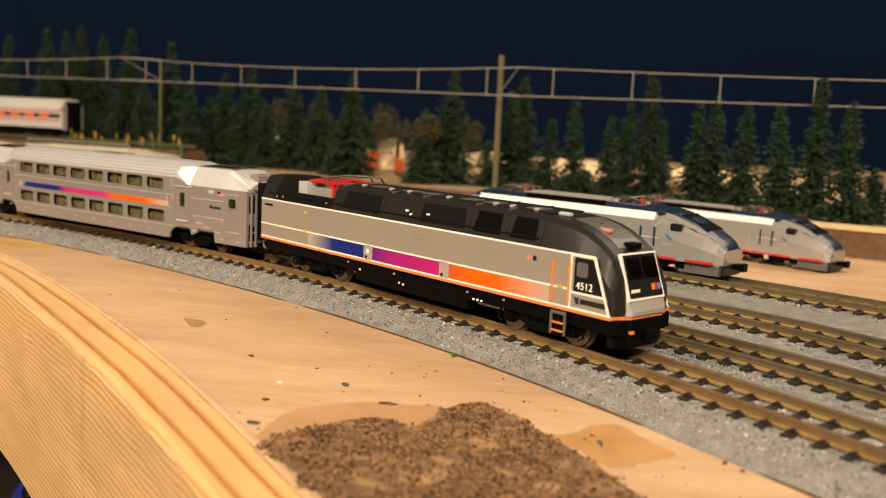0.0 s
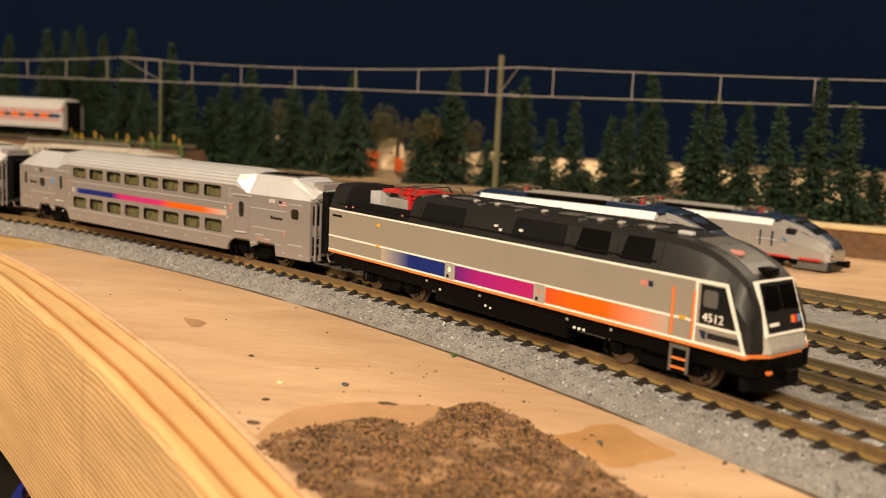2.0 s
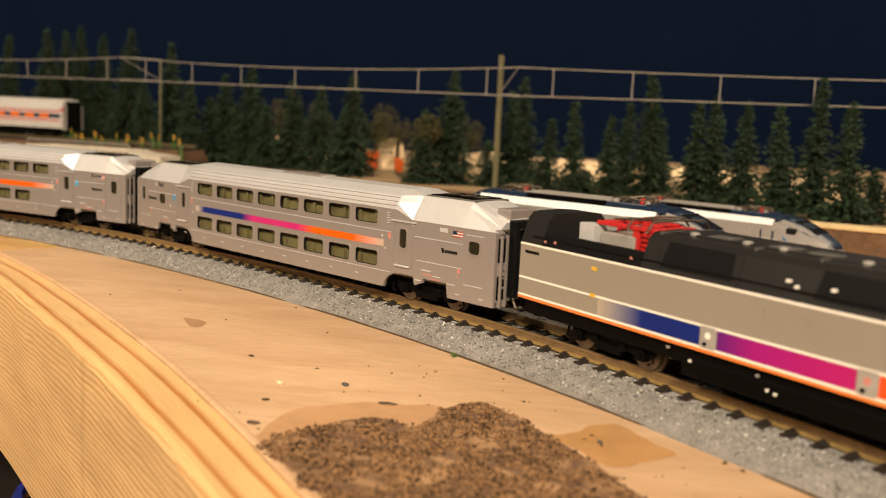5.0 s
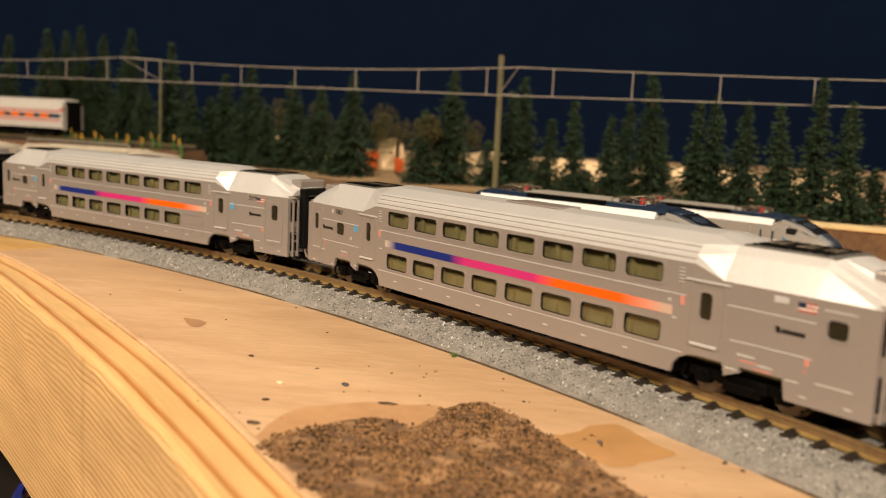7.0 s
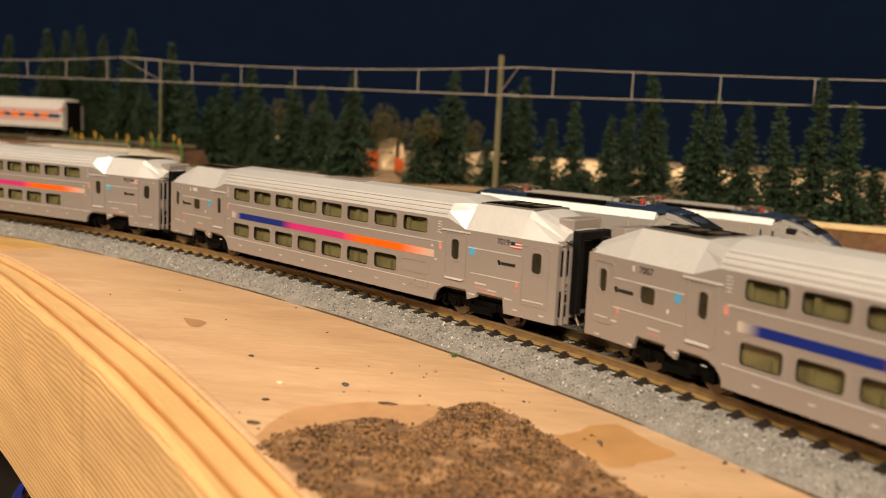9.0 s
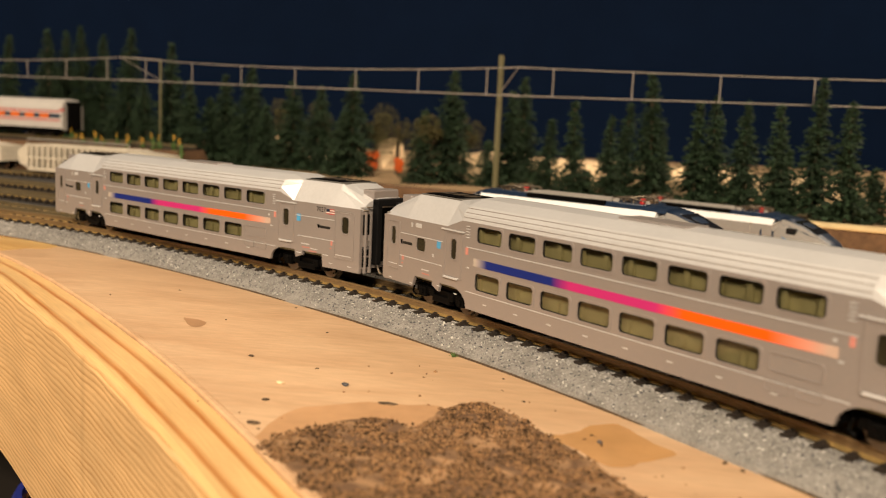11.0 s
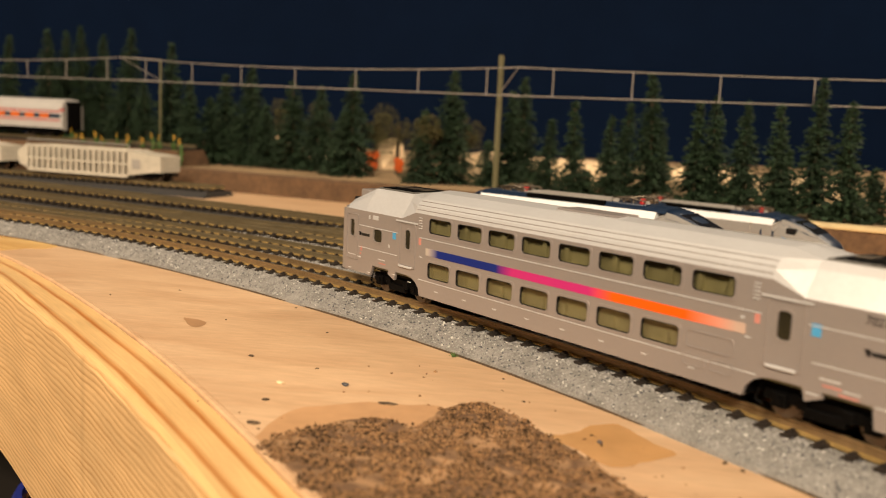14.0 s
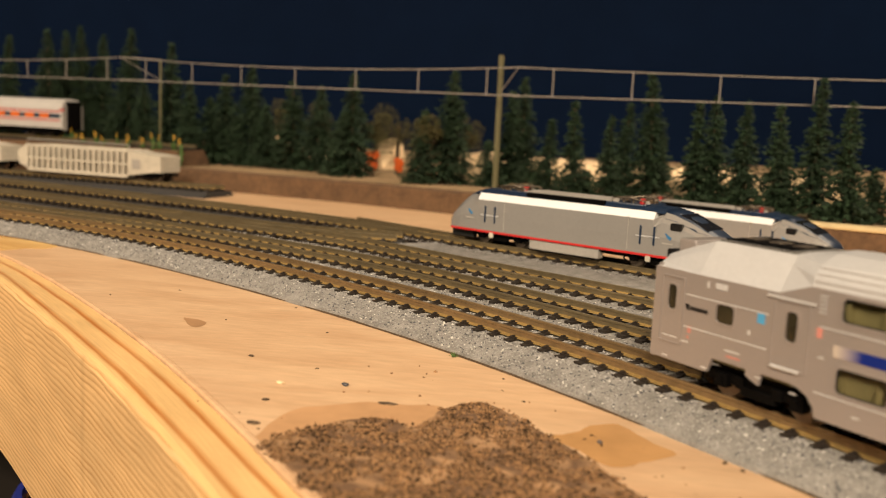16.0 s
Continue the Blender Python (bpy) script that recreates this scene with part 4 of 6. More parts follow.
        for x, z in ((44, 6.4), (49, 5.2), (62.5, 6.2), (64.5, 4.4), (66, 4.2), (88, 6.2), (90, 5.0), (91.2, 5.0), (92.4, 5.0), (99, 6.4)):
            part("valve", boxes((x - 0.24 - O, x + 0.24 - O, *sorted((sg * 8.4, sg * 8.75)), z - 0.22, z + 0.22), bevel=0.06), WHITE if z < 6 else GREY, root)
        st = part("cab_step", boxes((112.6 - O, 116.6 - O, *sorted((sg * 7.8, sg * 9.1)), 2.2, 7.2), bevel=0.2), BLACK, root)
        part("step_frame", boxes((112.6 - O, 113.1 - O, *sorted((sg * 9.1, sg * 9.35)), 2.4, 7.0), (116.1 - O, 116.6 - O, *sorted((sg * 9.1, sg * 9.35)), 2.4, 7.0), (112.6 - O, 116.6 - O, *sorted((sg * 9.1, sg * 9.35)), 6.5, 7.1)), NOSEGREY, st)
        for z in (3.0, 4.6):
            part("step_tread", boxes((113.1 - O, 116.1 - O, *sorted((sg * 8.9, sg * 9.4)), z, z + 0.35)), ORANGE, st)
        # roof side panels
        for x0, x1, mat in ((41, 56, CHAR), (57.5, 66, CHAR2), (71, 86, CHAR), (89, 97, BLACK), (100, 107, BLACK)):
            b2 = bmesh.new()
            q = []
            for x, f in ((x0, 0.18), (x1, 0.18), (x1 - 0.5, 0.86), (x0 + 0.5, 0.86)):
                yy, zz = W * (1 - 0.235 * f), 18.7 + 6.2 * f
                q.append((x - O, sg * (yy + 0.12), zz + 0.05))
            inner = [(p[0], p[1] - sg * 0.4, p[2] - 0.3) for p in q]
            loft(b2, [q, inner])
            part("roof_grille", b2, mat, root)
        for x in (39.8, 57, 68.5, 87.3, 98.6, 108.5):
            b2 = bmesh.new()
            q = [(x - 0.25 - O, sg * (W + 0.15), 18.9), (x + 0.25 - O, sg * (W + 0.15), 18.9), (x + 0.25 - O, sg * (W * 0.80 + 0.12), 23.9), (x - 0.25 - O, sg * (W * 0.80 + 0.12), 23.9)]
            loft(b2, [q, [(p[0], p[1] - sg * 0.5, p[2] - 0.3) for p in q]])
            part("roof_rib", b2, CHAR2, root)
        part("roof_gutter", boxes((6 - O, 108 - O, *sorted((sg * 8.9, sg * 8.4)), 20.3, 20.6)), CHAR, root)
        for x, z in ((10, 19.6), (13, 19.8), (34, 20.0), (66.5, 21.5), (68, 20.8), (74, 21.4)):
            part("roof_fitting", boxes((x - 0.32 - O, x + 0.32 - O, *sorted((sg * 8.3, sg * 8.9)), z, z + 0.45)), PRINT if x < 60 else WHITE, root)
    # roof top gear
    for x in (44, 55, 62, 76, 91, 96, 103):
        part("roof_cap", boxes((x - 0.7 - O, x + 0.7 - O, -4.8, -3.6, 25.2, 25.95), bevel=0.3), GREY, root)
    part("fan_deck", boxes((40 - O, 108 - O, -4.7, 4.7, 25.2, 25.6), bevel=0.2), CHAR2, root)
    for x in (47, 59, 66, 80, 87, 100):
        part("roof_plate", boxes((x - O, x + 4.5 - O, -4.4, -1.0, 25.55, 25.8), bevel=0.1), NOSEGREY, root, "bare grey roof plate")
    for x in (38.6, 58.4, 70.0, 87.6, 97.6):
        part("roof_seam", boxes((x - O, x + 0.2 - O, -W * 0.74, W * 0.74, 24.9, 25.5)), NOSEGREY, root)
    part("horn_pod", boxes((108.6 - O, 111.6 - O, -4.2, -2.8, 25.0, 25.8), bevel=0.3), ROOFSILVER, root)
    # pantograph well
    part("well_box", boxes((17 - O, 21 - O, -6.4, -3.2, 20.0, 24.6), bevel=0.2), ROOFSILVER, root)
    part("well_box", boxes((22 - O, 31 - O, -5.5, 3, 20.0, 23.4), bevel=0.2), GREY, root)
    pan = part("pantograph", boxes((20.5 - O, 36 - O, -5.2, -4.2, 24.6, 25.4), (20.5 - O, 36 - O, 4.2, 5.2, 24.6, 25.4), (30 - O, 31.6 - O, -5, -3.4, 21.0, 24.8), (34 - O, 35.8 - O, -5, -3.4, 21.0, 24.8), (22 - O, 24 - O, -5, 5, 24.6, 25.6), (34 - O, 36 - O, -5, 5, 24.6, 25.4), (30 - O, 34 - O, -3, 3, 25.2, 26.0), bevel=0.15), RED, root, "folded red pantograph")
    bm = bmesh.new()
    for x in (31.5, 36.5):
        tube(bm, [(x - O, -8, 25.2), (x - O, -6.5, 26.8), (x - O, 0, 27.1), (x - O, 6.5, 26.8), (x - O, 8, 25.2)], 0.22)
    tube(bm, [(22 - O, -2, 25.7), (37 - O, -2, 27.0)], 0.25)
    tube(bm, [(22 - O, 2, 25.7), (37 - O, 2, 27.0)], 0.25)
    part("collector_head", bm, STEEL, pan)
    bm = bmesh.new()
    for x, yy in ((19, -3), (19, 3), (33, -4.2), (33, 4.2)):
        for k in range(4):
            box(bm, x - 0.7 - O, x + 0.7 - O, yy - 0.7, yy + 0.7, 21.0 + k * 0.9, 21.6 + k * 0.9)
    part("insulator", bm, RED, pan)
    # windscreen on the raked nose
    nrm = Vector((0.90, 0, 0.44))
    low, high = Vector((128.8 - O, 0, 11.3)), Vector((125.0 - O, 0, 19.1))

    def face(f0, f1, w0, w1, d):
        a, b = low.lerp(high, f0) + nrm * d, low.lerp(high, f1) + nrm * d
        return [(a.x, -w0, a.z), (a.x, w0, a.z), (b.x, w1, b.z), (b.x, -w1, b.z)]

    def slab(f0, f1, w0, w1, d, deep=0.8):
        bm = bmesh.new()
        loft(bm, [face(f0, f1, w0, w1, d), face(f0, f1, w0, w1, d - deep)])
        return bm

    part("windscreen_outline", slab(-0.05, 1.05, 4.9, 4.7, 0.30, 1.4), WHITE, root, "white outline")
    ws = part("windscreen", slab(0.0, 1.0, 4.5, 4.3, 0.38), DARKGLASS, root, "black glazed front panel")
    for sg in (-1, 1):
        bm = bmesh.new()
        a, b = low.lerp(high, 0.46) + nrm * 0.42, low.lerp(high, 0.93) + nrm * 0.42
        q = [(a.x, sg * 0.35, a.z), (a.x, sg * 4.0, a.z), (b.x, sg * 3.8, b.z), (b.x, sg * 0.35, b.z)]
        loft(bm, [q, [(p[0] - 0.2, p[1], p[2] - 0.2) for p in q]])
        part("front_pane", bm, glass_front, ws)
    for i, mat in enumerate((ORANGE, RED, BLUE)):
        bm = bmesh.new()
        q = face(0.16, 0.30, 0.9, 0.9, 0.44)
        q = [(p[0], 1.6 + i * 0.8 + (p[1] + 0.9) * 0.42, p[2]) for p in q]
        loft(bm, [q, [(p[0] - 0.2, p[1], p[2] - 0.2) for p in q]])
        part("emblem_bar", bm, mat, ws)
    bm = bmesh.new()
    q = [(p[0], p[1] * 0.2 - 2.9, p[2]) for p in face(0.14, 0.2, 5.6, 5.6, 0.44)]
    loft(bm, [q, [(p[0] - 0.2, p[1], p[2] - 0.2) for p in q]])
    part("emblem_text_bar", bm, WHITE, ws)
    part("top_headlight", boxes((123.0 - O, 125.4 - O, -1.6, 1.6, 19.9, 21.3), bevel=0.35), BLACK, root, "black headlight housing")
    bm = bmesh.new()
    secs = []
    for x, z0, z1, w in ((127.6, 8.2, 11.0, 5.4), (129.0, 8.2, 10.7, 5.1), (129.9, 8.2, 9.6, 4.9), (130.5, 8.2, 9.0, 4.6)):
        secs.append([(x - O, -w, z0), (x - O, w, z0), (x - O, w * 0.94, z1), (x - O, -w * 0.94, z1)])
    loft(bm, secs)
    part("nose_panel", bm, GREY, root, "silver grey lower nose")
    front = [(126.3, -9.35), (127.6, -8.4), (128.7, -7.0), (129.6, -5.6), (130.6, -4.8)]
    for nm, z0, z1, k, mat, lab in (("nose_line", 7.5, 8.15, 1.0, ORANGE, "orange line"), ("pilot", 1.9, 7.5, 0.86, BLACK, "")):
        bm = bmesh.new()
        q = [(x - O - (0 if k == 1 else 0.6), y * k) for x, y in front + [(a, -b) for a, b in front[::-1]]]
        loft(bm, [[(x, y, z0) for x, y in q], [(x, y, z1) for x, y in q]])
        part(nm, bm, mat, root, lab)
    for yy in (-3.9, 3.9):
        part("headlight", boxes((129.6 - O, 130.9 - O, yy - 0.8, yy + 0.8, 8.5, 9.5), bevel=0.3), ROOFSILVER, root)
    part("nose_grab", boxes((130.4 - O, 130.8 - O, -3, 3, 9.0, 9.3)), ROOFSILVER, root)
    part("coupler", boxes((128.5 - O, 133.4 - O, -1.1, 1.1, 3.4, 5.2), (132.6 - O, 134.2 - O, -1.8, 1.2, 3.1, 5.5), bevel=0.2), BLACK, root)
    part("coupler", boxes((-1.5 - O, 5 - O, -1.1, 1.1, 3.4, 5.2), bevel=0.2), BLACK, root)
    part("snow_light", boxes((128.4 - O, 130.4 - O, -4.6, -3.4, 4.6, 5.2), bevel=0.1), ORANGE, root)
    part("underframe", boxes((4 - O, 129 - O, -7, 7, 4.4, 7.5)), BLACK, root)
    text_part("4512", 118.7 - O, 12.2, -W - 0.2, 2.05, WHITE, root, "cab_number")
    part("logo_bar", plates(([(118.2 - O, 10.6), (119.6 - O, 10.6), (119.6 - O, 9.2), (118.9 - O, 9.2)], -W - 0.17, -W - 0.05)), NOSE_B, root)
    part("logo_bar", boxes((119.9 - O, 126.0 - O, -W - 0.17, -W - 0.05, 9.4, 10.4)), CHAR2, root)
    # the blunt front: what lies ahead of the cab corner is drawn in
    corner = (127.0 - O) * K
    for ob in root.children_recursive:
        for v in ob.data.vertices:
            if v.co.x > corner and ob.name.split(".")[0] not in ("cab_number",):
                v.co.x = corner + 0.5 * (v.co.x - corner)
        if ob.name.split(".")[0] in ("windscreen_outline", "windscreen", "front_pane", "emblem_bar", "emblem_text_bar", "nose_panel"):
            for v in ob.data.vertices:
                v.co.x += 0.45 * K
                v.co.y *= 1.14
    for x in (0.0, 80.0):
        WHEELS.extend((root, w) for w in truck(root, x, (-8.4, 8.4), 3.3))
    return root


G = (0.40, 0.335, 0.265)
LOCO_BLUE = ramp_material("loco_blue", [(-1.2, G), (4, (0.20, 0.19, 0.24)), (10, (0.005, 0.018, 0.16)), (30, (0.005, 0.018, 0.16))], -1.5, 30)
LOCO_PINK = ramp_material("loco_pink", [(26, (0.09, 0.012, 0.17)), (34, (0.31, 0.010, 0.17)), (52, (0.40, 0.014, 0.13))], 26, 52)
LOCO_ORANGE = ramp_material("loco_orange", [(54, (0.80, 0.07, 0.02)), (60, (0.90, 0.105, 0.004)), (70, (0.90, 0.115, 0.004)), (78, (0.60, 0.24, 0.15)), (84, (0.42, 0.33, 0.27))], 54, 84)
glass_front = glass_material("windscreen_glass", (0.35, 0.36, 0.36))
loco = locomotive()
coaches = [coach("7007", True, True), coach("7019", False, False), coach("7027", False, False)]


# ---- the raised ground behind the yard ----
BANK = [(-900, -60), (-560, 40), (-420, 75), (-330, 102), (-264, 124), (-198, 146), (-130, 170), (-78, 184), (20, 207), (144, 239), (300, 280), (600, 360)]


def bank():
    bm = bmesh.new()
    rows = through_points(BANK, 5)
    lo, hi, lip, back = [], [], [], []
    for i, (x, y, h) in enumerate(rows):
        n = noise.noise(Vector((x * 0.05, y * 0.05, 7)))
        n2 = noise.noise(Vector((x * 0.25, y * 0.25, 2)))
        s, c = math.sin(h), math.cos(h)
        lo.append(bm.verts.new((x + s * n, y - c * n, 0.02)))
        hi.append(bm.verts.new((x - s * (2.0 + n2), y + c * (2.0 + n2), 10.8 + 0.7 * n)))
        lip.append(bm.verts.new((x - s * 5, y + c * 5, 12.0 + 0.4 * n2)))
        back.append(bm.verts.new((x - s * 9, y + c * 9, 12.0)))
    for a, b in ((lo, hi), (hi, lip), (lip, back)):
        for i in range(len(rows) - 1):
            bm.faces.new((a[i], a[i + 1], b[i + 1], b[i]))
    ob = part("embankment", bm, EMBANK)
    tagged(ob, "rough brown cork embankment edge behind the yard", "embankment", kind="structure")
    bm = bmesh.new()
    xs = np.linspace(-900, 600, 76)
    px, py = [p[0] for p in BANK], [p[1] for p in BANK]
    grid = []
    for x in xs:
        y0 = float(np.interp(x, px, py)) + 8
        row = []
        for j in range(26):
            y = y0 + (j / 25) ** 1.4 * 1150
            z = 12.0 + 1.6 * max(0, noise.noise(Vector((x * 0.012, y * 0.012, 5)))) * min(1, j / 4)
            row.append(bm.verts.new((x, y, z)))
        grid.append(row)
    for a, b in zip(grid, grid[1:]):
        for i in range(25):
            bm.faces.new((a[i], b[i], b[i + 1], a[i + 1]))
    tagged(part("upper_ground", bm, BANKTOP, smooth=True), "sandy ground of the raised scenery", "ground", kind="structure")
    # the shelf of the upper track at the far left
    rows = through_points([(-640, -30), (-500, 38), (-345, 108), (-255, 147)], 8)
    bm = bmesh.new()
    sweep(bm, rows, [(-20, 11.5), (-13, 22.0), (13, 22.0), (20, 11.5)])
    tagged(part("roadbed", bm, EMBANK), "raised brown roadbed of the upper track", "roadbed", kind="structure")
    up = [(x, y, h) for x, y, h in rows]
    root = empty("track", "upper track under the passenger car", "track", "tracks of the yard")
    for o in (-5, 5):
        bm = bmesh.new()
        sweep(bm, up, [(p, z + 22.0) for p, z in rail_profile(o, 3.5)])
        part("rail", bm, RAILD, root)
    bm = bmesh.new()
    sweep(bm, up, [(-8, 22.0), (-8, 23.5), (8, 23.5), (8, 22.0)])
    part("tie_strip", bm, TIE, root)
    # shining strip along the bank's edge
    rows = through_points([(92, 229), (144, 242), (220, 262), (330, 292)], 5)
    bm = bmesh.new()
    sweep(bm, rows, [(-2.0, 11.0), (-1.8, 12.4), (-1.0, 13.3), (0, 13.6), (1.0, 13.3), (1.8, 12.4), (2.0, 11.0)])
    tagged(part("edge_strip", bm, BRASS, smooth=True), "shiny golden strip along the embankment edge", "strip")
    # the track of the well car
    rows = through_points([(-520, -46), (-420, 0), (-300, 62), (-205, 106), (-175, 120)], 8)
    bm = bmesh.new()
    sweep(bm, rows, [(-15, 0.03), (-11, 3.06), (11, 3.06), (15, 0.03)])
    tagged(part("roadbed", bm, ROADBED), "black foam roadbed below the well car", "roadbed", kind="structure")
    track(rows, "far yard track under the well car", RAILD, 0, 420)


bank()


# ---- trees ----
def shards(name, pts, dirs, lens, widths, mat, parent):
    """Clumps of foliage: long three-sided points, each from pts along dirs."""
    rng = np.random.default_rng(len(pts))
    n = len(pts)
    d = dirs / np.linalg.norm(dirs, axis=1)[:, None]
    u = np.cross(d, np.array([0.1, 0.2, 1.0]))
    u /= np.linalg.norm(u, axis=1)[:, None]
    w = np.cross(d, u)
    a = rng.uniform(0, 6.28, n)
    ring3 = [pts + (np.cos(a + k)[:, None] * u + np.sin(a + k)[:, None] * w * 0.7) * widths[:, None] for k in (0, 2.09, 4.19)]
    tip = pts + d * lens[:, None]
    v = np.stack(ring3 + [tip], 1).reshape(-1, 3)
    f = (np.array([(0, 1, 3), (1, 2, 3), (2, 0, 3), (0, 2, 1)])[None] + 4 * np.arange(n)[:, None, None]).reshape(-1, 3)
    me = bpy.data.meshes.new(name)
    me.from_pydata((v * K).tolist(), [], f.tolist())
    me.materials.append(mat)
    ob = new(name, me)
    ob.parent = parent
    return ob


def conifer(x, y, h, r, seed, z0=12.0):
    rng = np.random.default_rng(seed)
    root = empty("spruce_tree", "dark green model spruce on the raised ground", "tree", "trees along the backdrop", pose(x * K, y * K, z0 * K, rng.uniform(-3, 3), rng.uniform(-3, 3), rng.uniform(0, 360)))
    bm = bmesh.new()
    tube(bm, [(0, 0, -1), (0, 0, h * 0.5), (0, 0, h * 0.96)], 0.02 * h, 6)
    for v in bm.verts:
        k = 1 - 0.85 * max(0, v.co.z) / h
        v.co.x, v.co.y = v.co.x * k, v.co.y * k
    part("trunk", bm, BARK, root)
    P, D, Ls, Ws = [], [], [], []
    tiers = int(h / 2.2)
    for t in range(tiers):
        f = 0.06 + 0.94 * t / tiers
        rad = r * (1 - f) ** 0.8 * rng.uniform(0.78, 1.15) + 0.35
        nb = int(10 + 13 * (1 - f))
        for b in range(nb):
            a = rng.uniform(0, 6.28)
            rr = rad * rng.uniform(0.65, 1.12)
            nseg = max(3, int(rr / 1.1))
            for s in range(nseg):
                q = (s + 0.4) / nseg
                z = f * h + rng.normal(0, 0.5) - 0.30 * rr * q
                P.append((math.cos(a) * rr * q, math.sin(a) * rr * q, z))
                aa = a + rng.normal(0, 0.6)
                D.append((math.cos(aa), math.sin(aa), rng.uniform(-0.5, 0.45)))
                Ls.append(rng.uniform(1.4, 3.0))
                Ws.append(rng.uniform(0.5, 1.15))
    P.append((0, 0, h * 0.95)), D.append((0, 0, 1)), Ls.append(h * 0.06), Ws.append(0.5)
    shards("crown", np.array(P), np.array(D), np.array(Ls), np.array(Ws), NEEDLE, root)
    return root


def round_tree(x, y, h, r, seed, mat, label, z0=12.0):
    rng = np.random.default_rng(seed)
    root = empty("leafy_tree", label, "tree", "trees along the backdrop", pose(x * K, y * K, z0 * K))
    bm = bmesh.new()
    tube(bm, [(0, 0, -1), (0.4, 0, h * 0.4), (0, 0.5, h * 0.7)], max(0.5, 0.03 * h), 6)
    for k in range(4):
        a = k * 1.6
        tube(bm, [(0.3, 0, h * 0.35), (math.cos(a) * r * 0.6, math.sin(a) * r * 0.6, h * 0.65)], 0.4, 5)
    part("trunk", bm, BARK, root)
    P, D = [], []
    lumps = [(rng.normal(0, r * 0.4), rng.normal(0, r * 0.4), h * rng.uniform(0.4, 0.86), r * rng.uniform(0.4, 0.65)) for _ in range(9)]
    for lx, ly, lz, lr in lumps:
        for _ in range(130):
            v = rng.normal(0, 1, 3)
            v /= np.linalg.norm(v)
            q = lr * rng.uniform(0.6, 1.05)
            P.append((lx + v[0] * q, ly + v[1] * q, lz + v[2] * q * 0.9))
            D.append(v + rng.normal(0, 0.5, 3))
    n = len(P)
    shards("crown", np.array(P), np.array(D), rng.uniform(0.8, 1.8, n), rng.uniform(0.4, 0.8, n), mat, root)
    return root


FAR = [(-465, 107, 82, 11.1), (-472, 142, 90, 14.7), (-514, 171, 92, 13.4), (-478, 173, 95, 14.1), (-481, 188, 90, 13.3), (-397, 171, 90, 15.1), (-376, 178, 54, 10.9), (-308, 160, 77, 11.8), (-279, 159, 53, 10.9), (-279, 176, 43, 15.6), (-309, 205, 60, 14.3), (-261, 196, 65, 15.2), (-244, 196, 40, 11.0)]
MIDDLE = [(-222, 204, 56, 13.8), (-205, 210, 53, 11.9), (-162, 204, 60, 12.8), (-172, 203, 39, 8.9), (-102, 228, 63, 13.8), (-106, 209, 41, 8.3), (-79, 240, 26, 9.5), (-93, 273, 54, 10.0), (-91, 282, 62, 10.5), (-46, 252, 39, 8.8), (-23, 246, 48, 8.5), (-21, 255, 14, 6.4)]
NEAR = [(-5, 251, 41, 8.3), (-14, 278, 49, 10.2), (4, 281, 64, 12.8), (-20, 326, 34, 6.3), (43, 259, 50, 9.1), (47, 269, 53, 9.9), (62, 272, 51, 9.7), (84, 260, 49, 8.6), (88, 262, 30, 7.1), (102, 262, 61, 9.9), (119, 258, 51, 10.0), (126, 274, 24, 9.9)]
for i, (x, y, h, r) in enumerate(FAR + MIDDLE + NEAR):
    conifer(x, y, h * 1.06, r * (1.5 if i < len(FAR) + 9 else 1.22), 100 + i)
for i, (x, y, h, r) in enumerate([(-201, 257, 46, 12.5), (-175, 253, 46, 13.0), (-278, 233, 47, 12.8), (-104, 214, 44, 10.6), (-150, 290, 44, 12.0), (-240, 240, 48, 12.0)]):
    round_tree(x, y, h, r, 300 + i, OLIVE, "olive brown leafy model tree between spruces")
round_tree(142, 276, 24, 12, 351, NEEDLE, "low dark green bush beside the spruces")
round_tree(-153, 214, 17, 3.6, 401, ORANGETREE, "small bright orange autumn tree")
round_tree(-146, 229, 13, 2.2, 402, ORANGETREE, "small bright orange autumn tree")


def rock(x, y, z, rx, ry, rz, seed):
    bm = bmesh.new()
    bmesh.ops.create_icosphere(bm, subdivisions=3, radius=1)
    for v in bm.verts:
        k = 1 + 0.35 * noise.noise(v.co * 1.7 + Vector((seed, 0, 0)))
        v.co = Vector((v.co.x * rx * k, v.co.y * ry * k, v.co.z * rz * k))
    ob = part("pale_rock", bm, PALE)
    ob.matrix_world = pose(x * K, y * K, z * K)
    tagged(ob, "pale sandy rock outcrop behind the trees", "rock", "pale rocks")


for i, r in enumerate([(-215, 280, 13, 12, 12, 13), (-235, 300, 14, 13, 10, 18), (-330, 270, 14, 16, 14, 20), (-262, 262, 12, 9, 9, 8), (-160, 330, 12, 30, 12, 9), (-40, 330, 12, 16, 12, 9), (30, 360, 12, 22, 14, 11), (70, 345, 12, 20, 12, 9)]):
    rock(*r, i * 3.1)


